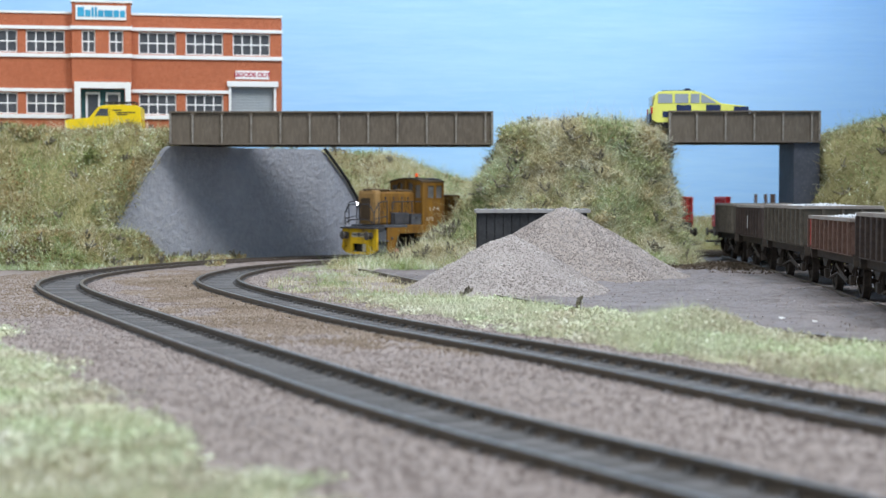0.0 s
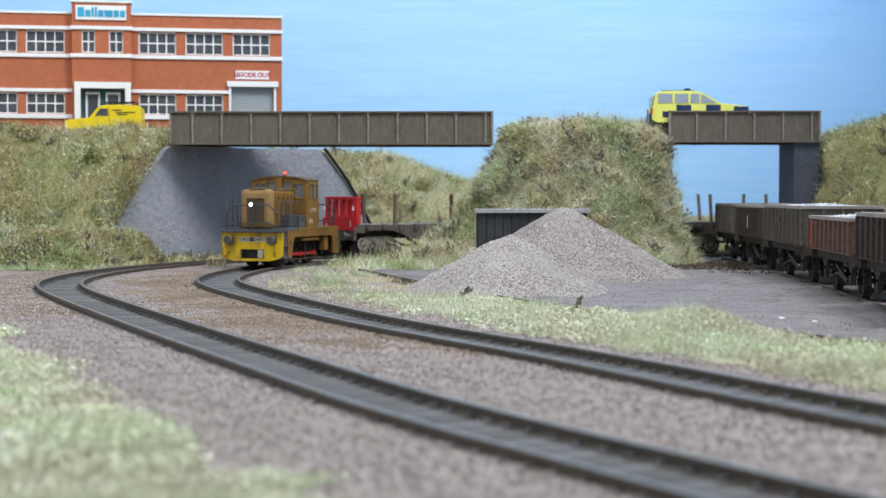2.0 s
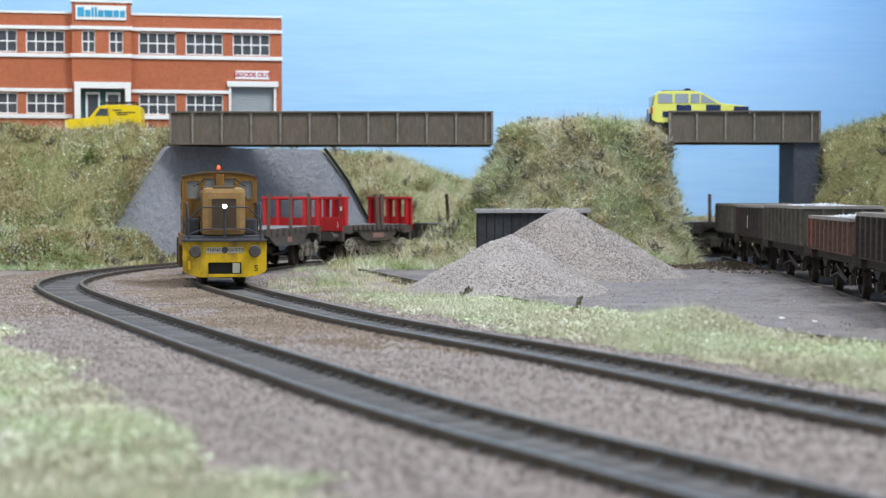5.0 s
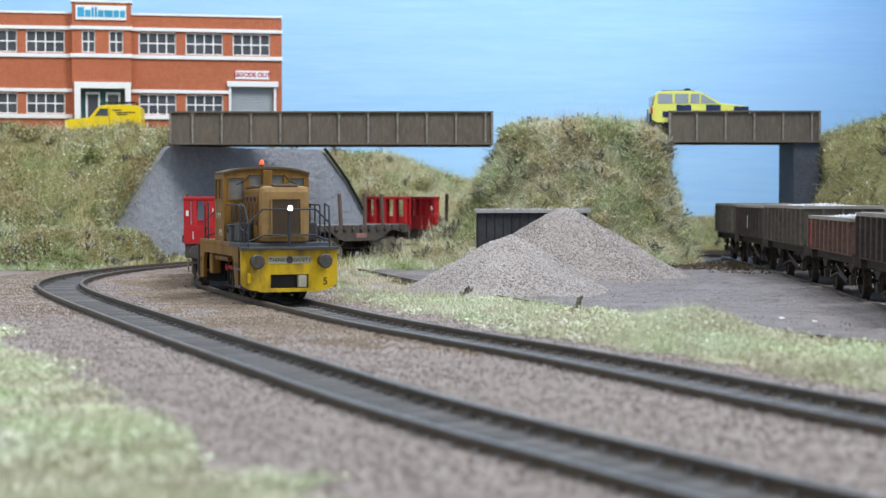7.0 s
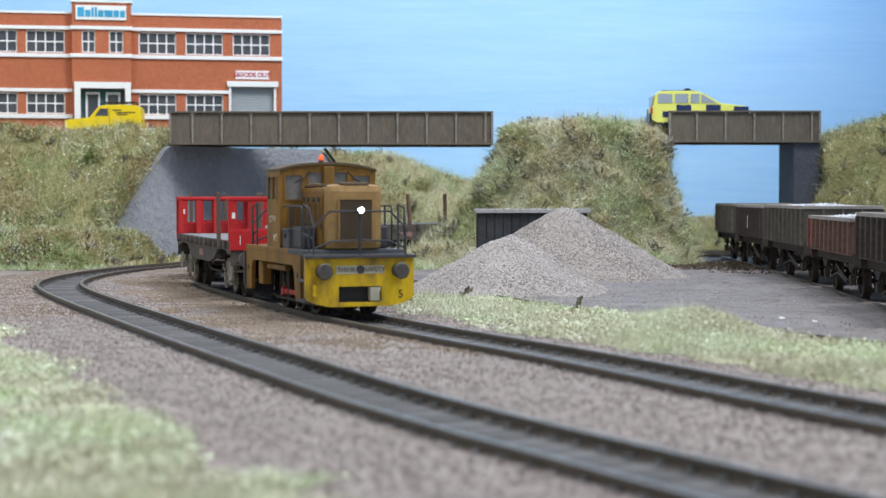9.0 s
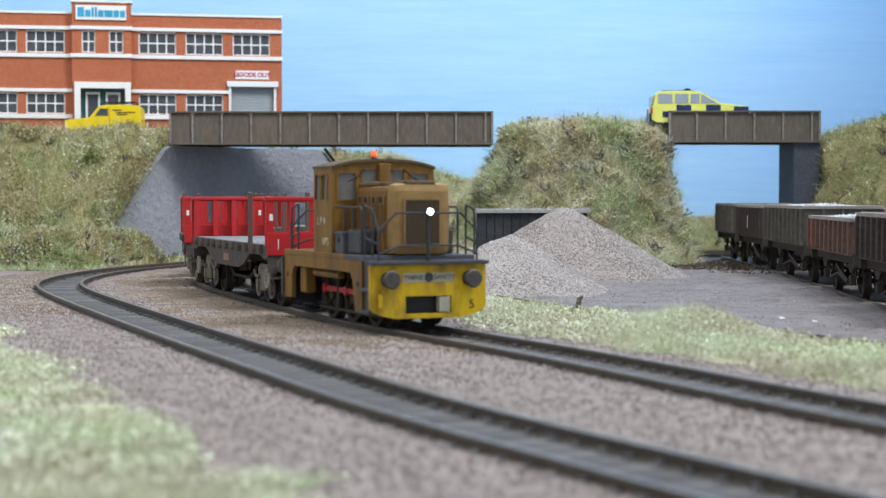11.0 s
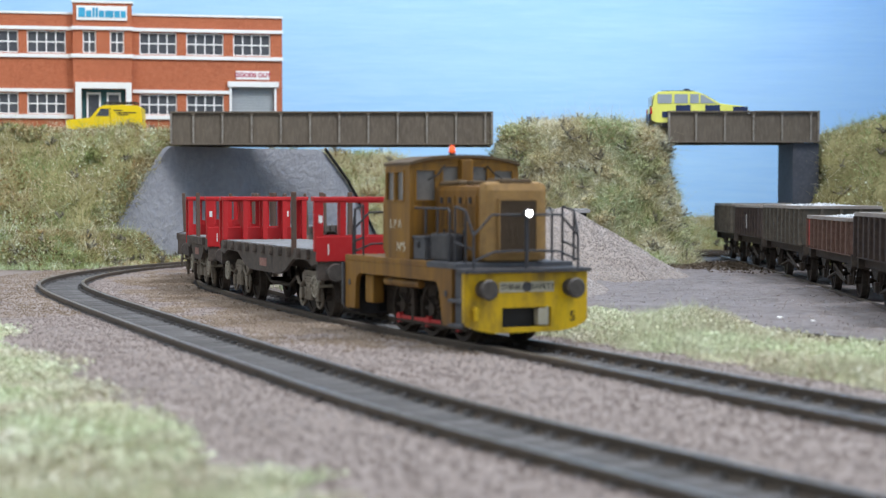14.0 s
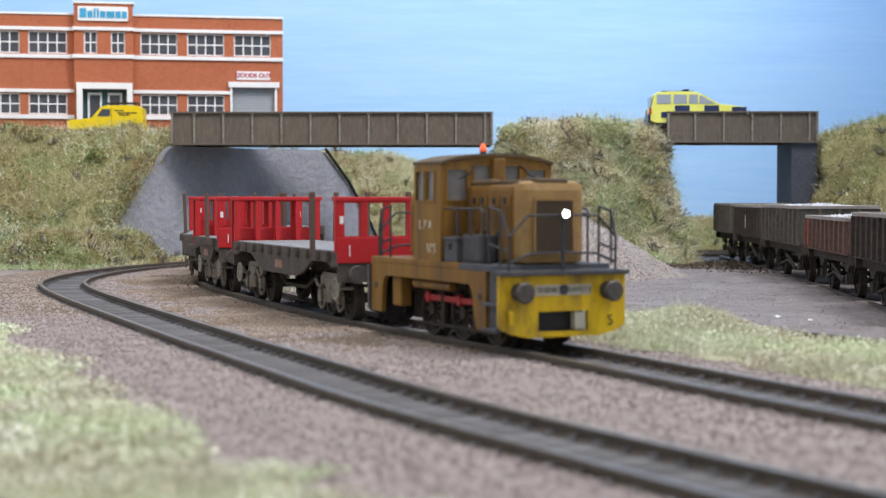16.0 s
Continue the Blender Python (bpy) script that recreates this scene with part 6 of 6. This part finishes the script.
fibres("grass", np.c_[q, np.full(len(q), -1.8)], np.tile((0, 0, 1.0), (len(q), 1)), 4.6, .16, M_GRASS, "dry grass along the foot of the abutment", "grass", 99, up=.6)
scrub(np.c_[q[:14], np.full(14, -1.5)], np.tile((0, 0, 1.0), (14, 1)), 100, 4.0)

# verge beside the inner line, up to the yard rail
def strip_z(xy):
    d = near(P_IN, xy)
    e = near(P_YARD, xy)
    yx = np.array([np.interp(y, P_YARD[::-1, 1], P_YARD[::-1, 0]) for y in xy[:, 1]])
    ix = np.array([np.interp(y, P_IN[::-1, 1][:-150], P_IN[::-1, 0][:-150]) for y in xy[:, 1]])
    n = np.array([fbm(x, y, .05, 4.4) for x, y in xy])
    inside = np.clip((d - 21 - 9 * n) / 6, 0, 1) * np.clip((yx - 1.5 + 2 * n - xy[:, 0]) / 4, 0, 1) * (xy[:, 0] > ix)
    inside = inside * np.clip((650 + 40 * n - xy[:, 1]) / 70, 0, 1)
    hump = 5.2 * np.exp(-(((xy[:, 0] - 70) / 13) ** 2 + ((xy[:, 1] - 452) / 26) ** 2))
    return -4.5 + inside * (3.4 + 1.2 * n + hump)


verge = tagged(grid_mesh("verge", span(-80, 180, 3.0), span(235, 850, 3.0), strip_z, M_TURFPALE), "pale green grassy verge between track and yard", "grass verge", kind="structure")


def front_z(xy):
    d = near(P_OUT, xy)
    ox = np.array([np.interp(y, P_OUT[::-1, 1][:-150], P_OUT[::-1, 0][:-150]) for y in xy[:, 1]])
    n = np.array([fbm(x, y, .028, 6.4) for x, y in xy])
    inside = np.clip((d - 38 - 20 * n) / 9, 0, 1) * (xy[:, 0] < ox) * np.clip((660 + 30 * n - xy[:, 1]) / 40, 0, 1)
    return -5.0 + inside * (3.6 + 1.6 * n)


front = tagged(grid_mesh("verge", span(-330, 40, 3.6), span(60, 720, 3.6), front_z, M_TURFPALE), "pale green and straw grassy foreground beside the track", "grass verge", kind="structure")
patchy = lambda c, sc, sd: np.clip(.5 + 1.6 * np.array([fbm(x, y, sc, sd) for x, y in c[:, :2]]), .04, 1)
high = lambda c, n: (c[:, 2] > -2.2) * patchy(c, .035, 3.3) * np.clip((640 - c[:, 1]) / 110, .1, 1)
pts, nr = sample_mesh(verge, 42000, 80, lambda c, n: (c[:, 2] > -2.6) * patchy(c, .05, 6.1) * np.clip((640 - c[:, 1]) / 110, .1, 1))
flakes("flock", pts, nr, .55, M_PALEFLAKE, "pale green and straw flock along the verge", "flock", 132, 1.6)
pts, nr = sample_mesh(verge, 30000, 81, high)
fibres("grass", pts, nr, 3.4, .075, M_GRASS_PALE, "pale green and straw static grass along the verge", "grass", 82, up=.75)
pts, nr = sample_mesh(front, 52000, 85, lambda c, n: (c[:, 2] > -3.2) * patchy(c, .05, 2.3) * np.clip(1.2 - c[:, 1] / 700, .2, 1) * (abs(c[:, 0]) < c[:, 1] * .3 + 12))
flakes("flock", pts, nr, .55, M_PALEFLAKE, "mottled green and straw flock in the foreground", "flock", 133, 2.0)
pts, nr = sample_mesh(front, 34000, 83, lambda c, n: (c[:, 2] > -2.4) * patchy(c, .022, 8.3) * np.clip(1.2 - c[:, 1] / 700, .2, 1) * (abs(c[:, 0]) < c[:, 1] * .3 + 12))
fibres("grass", pts, nr, 2.0, .075, M_GRASS_PALE, "pale green and straw static grass in the foreground", "grass", 84, up=.65)
k = 26000
q = np.c_[rg.uniform(-75, 45, k), rg.uniform(540, 850, k)]
yx = np.array([np.interp(y, P_YARD[::-1, 1], P_YARD[::-1, 0]) for y in q[:, 1]])
ix = np.array([np.interp(y, P_IN[::-1, 1][:-150], P_IN[::-1, 0][:-150]) for y in q[:, 1]])
pn = np.array([fbm(x, y, .05, 12.0) for x, y in q])
q = q[(near(P_IN, q) > 17) & (q[:, 0] < yx - 2) & (q[:, 0] > ix) & (pn > -.12)]
fibres("grass", np.c_[q, np.full(len(q), -1.9)], np.tile((0, 0, 1.0), (len(q), 1)), 3.2, .09, M_GRASS, "thin straw grass growing through the ballast", "grass", 88, up=.6)
# thin grass at the foot of the banks and along the hill's tail
rng = np.random.default_rng(5)
k = 9000
q = np.c_[rng.uniform(-60, 25, k), rng.uniform(835, 935, k)]
q = q[(near(P_IN, q) > 19) & (q[:, 1] < 930 - q[:, 0] * .2)]
fibres("grass", np.c_[q, np.full(len(q), -2.0)], np.tile((0, 0, 1.0), (len(q), 1)), 6.0, .15, M_GRASS, "straw coloured tall grass at the hill foot", "grass", 86, up=.7)
k = 7000
q = np.c_[rng.uniform(-300, -150, k), rng.uniform(850, 915, k)]
q = q[(near(P_OUT, q) > 24)]
fibres("grass", np.c_[q, np.full(len(q), -1.6)], np.tile((0, 0, 1.0), (len(q), 1)), 3.8, .15, M_GRASS, "sparse dry grass at the bank foot", "grass", 87, up=.6)
sp = np.array([(43, 524, 0.5), (8, 612, -1.5), (-2, 640, -1.5), (-60, 870, -1.5), (-200, 872, -1.5), (-232, 868, -1.5), (-178, 884, -1.0), (172, 938, -2)], float)
scrub(sp, np.tile((0, 0, 1.0), (len(sp), 1)), 91, 3.0, "small dark wiry weed growing beside the track", "weed")

M_SOIL = island_mat("dark_soil_crumbs", [(0.06, 0.045, 0.032), (0.11, 0.085, 0.062), (0.17, 0.135, 0.1)], .95, 50)
k = 5200
q = np.c_[rng.uniform(96, 172, k), rng.uniform(795, 930, k)]
q = q[(near(P_SID, q) > 10) & (q[:, 0] > 96 + (930 - q[:, 1]) * .25 + 6 * np.sin(q[:, 1] * .11))]
flakes("soil", np.c_[q, np.full(len(q), -1.3)], np.tile((0, 0, 1.0), (len(q), 1)), .9, M_SOIL, "dark crumbly soil and leaf litter by the siding", "soil", 120, .6)
k = 4200
q = np.c_[rng.uniform(-150, 60, k), rng.uniform(380, 760, k)]
dq = near(P_IN, q)
q = q[(dq > 11) & (dq < 22) & (q[:, 0] < np.array([np.interp(y, P_IN[::-1, 1][:-150], P_IN[::-1, 0][:-150]) for y in q[:, 1]]))]
flakes("soil", np.c_[q, np.full(len(q), -1.35)], np.tile((0, 0, 1.0), (len(q), 1)), .5, M_SOIL, "dark grit on the ballast shoulder", "soil", 121, .3)

# ballast, heap and yard stones
xy = np.c_[rng.uniform(-235, 170, 190000), 120 + 860 * rng.random(190000) ** 1.25]
d = np.minimum(near(P_IN, xy), near(P_OUT, xy))
xy = xy[(d > 10.2) & (d < 46) & (abs(xy[:, 0]) < xy[:, 1] * .3 + 15) & ((xy[:, 1] < 880) | (d < 24))]
xy = xy[:70000]
inx = np.array([np.interp(y, P_IN[::-1, 1][:-150], P_IN[::-1, 0][:-150]) for y in xy[:, 1]])
wob = np.array([fbm(x, y, .03, 15.0) for x, y in xy])
earthy = (xy[:, 0] < inx) & (near(P_IN, xy) < 44 + 26 * wob) & (xy[:, 1] > 400 + 60 * wob) & (xy[:, 1] < 800 + 60 * wob)
outx = np.array([np.interp(y, P_OUT[::-1, 1][:-150], P_OUT[::-1, 0][:-150]) for y in xy[:, 1]])
earthy |= (xy[:, 0] < outx) & (xy[:, 1] > 560 + 150 * wob)
for keep, m_, lab, sd in ((~earthy, M_STONE, "fine pinkish brown granite ballast between the tracks", 92), (earthy, M_STONE_EARTHY, "darker earthy brown ballast beside the running lines", 95)):
    stones_on("ballast_stone", np.c_[xy[keep], ground_z(xy[keep]) + .05], .42, m_, None, lab, "ballast", sd)
k = 130000
q = np.c_[rng.uniform(-175, 60, k), rng.uniform(400, 840, k)]
wob = np.array([fbm(x, y, .03, 15.0) for x, y in q])
q = q[(near(P_IN, q) > 10.5) & (near(P_OUT, q) > 11) & (near(P_IN, q) < 40 + 26 * wob) & (q[:, 1] > 410 + 60 * wob) & (q[:, 0] < np.array([np.interp(y, P_IN[::-1, 1][:-150], P_IN[::-1, 0][:-150]) for y in q[:, 1]]))]
stones_on("ballast_stone", np.c_[q, ground_z(q)], .42, M_STONE_EARTHY, None, "dark earthy grit over the ballast by the inner line", "ballast", 97)
xy = np.c_[rng.uniform(-235, 170, 60000), 120 + 860 * rng.random(60000) ** 1.25]
d = np.minimum(near(P_IN, xy), near(P_OUT, xy))
xy = xy[(d < 7) & (abs(xy[:, 0]) < xy[:, 1] * .3 + 15)][:5000]
stones_on("ballast_stone", np.c_[xy, np.full(len(xy), -2.7)], .35, M_STONE, None, "small ballast chippings between the rails", "ballast", 93)
for hp, n, m_, sd in ((heaps[0], 11000, M_GRAVEL_LIT, 94), (heaps[1], 20000, M_GRAVEL, 104)):
    pts, nr = sample_mesh(hp, n, sd, lambda c, n_: (c[:, 2] > -2.6) * (n_[:, 1] < .5))
    stones_on("gravel", pts, .5, m_, None, "loose crushed gravel lying over a heap", "gravel", sd + 1)
xy = np.c_[rng.uniform(-20, 190, 9000), rng.uniform(330, 900, 9000)]
yx = np.array([np.interp(y, P_YARD[::-1, 1], P_YARD[::-1, 0]) for y in xy[:, 1]])
xy = xy[(xy[:, 0] > yx + 5) & (abs(xy[:, 0]) < xy[:, 1] * .3 + 10)]
stones_on("yard_stone", np.c_[xy, yard_z(xy) + .05], .3, M_GRAVEL, None, "scattered small stones trodden into the yard", "stones", 96)
for x, y, s_ in ((96, 590, .9), (104, 502, 1.0), (112, 492, .7), (140, 470, .7), (-209, 884, 2.0), (-235, 880, 1.4)):
    bm = bmesh.new()
    bmesh.ops.create_icosphere(bm, subdivisions=1, radius=s_, matrix=Matrix.Diagonal((1.3, 1, .45, 1)))
    for v in bm.verts:
        v.co += Vector((random.uniform(-.3, .3), random.uniform(-.3, .3), random.uniform(-.2, .2))) * s_
    tagged(part("pale_stone", bm, M_WHITE, None, at=mm(x, y, -1.2 + s_ * .3)), "small pale chip of plaster lying loose", "stone", "pale chips")
lay_track("railway_track", P_IN, S_IN, "inner curved running line on grey sleepers", 6, S_IN[-1] - 6)
lay_track("railway_track", P_OUT, S_OUT, "outer curved running line on grey sleepers", 200, S_OUT[-1] - 6)
lay_track("railway_track", P_SID, S_SID, "dusty siding under the open wagons", 4, S_SID[-1] - 6)
yl = thing("railway_track", Matrix(), "half buried rusty rail along the yard edge", "railway track", kind="structure")
sweep_rail("rail", P_YARD, S_YARD, 0.0, 6, S_YARD[-1] - 6, yl)
cp = bmesh.new()
rod(cp, [(-74.5, 1036, 66.5), (-61, 1053.5, 46.5), (-49, 1073.5, 21.5), (-41, 1086, 2)], 1.0, 8)
tagged(part("wing_coping", cp, M_SCRUBDARK, None), "dark ragged edge along the abutment wing", "trim", kind="structure")


def motions():
    """The train draws in from behind the hill, rounds the bend and slows down."""
    slow = [i * .2 for i in range(81)]
    fine = [i * .1 for i in range(161)]
    walk(loco, [(t, placed(travelled(t) - 40.6, 36)) for t in slow])
    for k, w in enumerate(wagons):
        walk(w, [(t, placed(travelled(t) - 40.6 - CENTRES[k], (91, 48, 50, 72)[k])) for t in slow])
    for ob, x in LOCO_SETS:
        walk(ob, [(t, mm(x, 0, R_LOCO, 0, math.degrees((travelled(t) - 1102.3) / R_TURN), 0)) for t in fine])
    for ob in RODS:
        rows = []
        for t in fine:
            a = (travelled(t) - 1102.3) / R_TURN
            rows.append((t, mm(3.2 * math.cos(a), 0, R_LOCO - 3.2 * math.sin(a))))
        walk(ob, rows)
    for ob, x in WAGON_SETS:
        walk(ob, [(t, mm(x, 0, R_WAG, 0, math.degrees((travelled(t) - 500) / R_WAG), 0)) for t in fine])


motions()
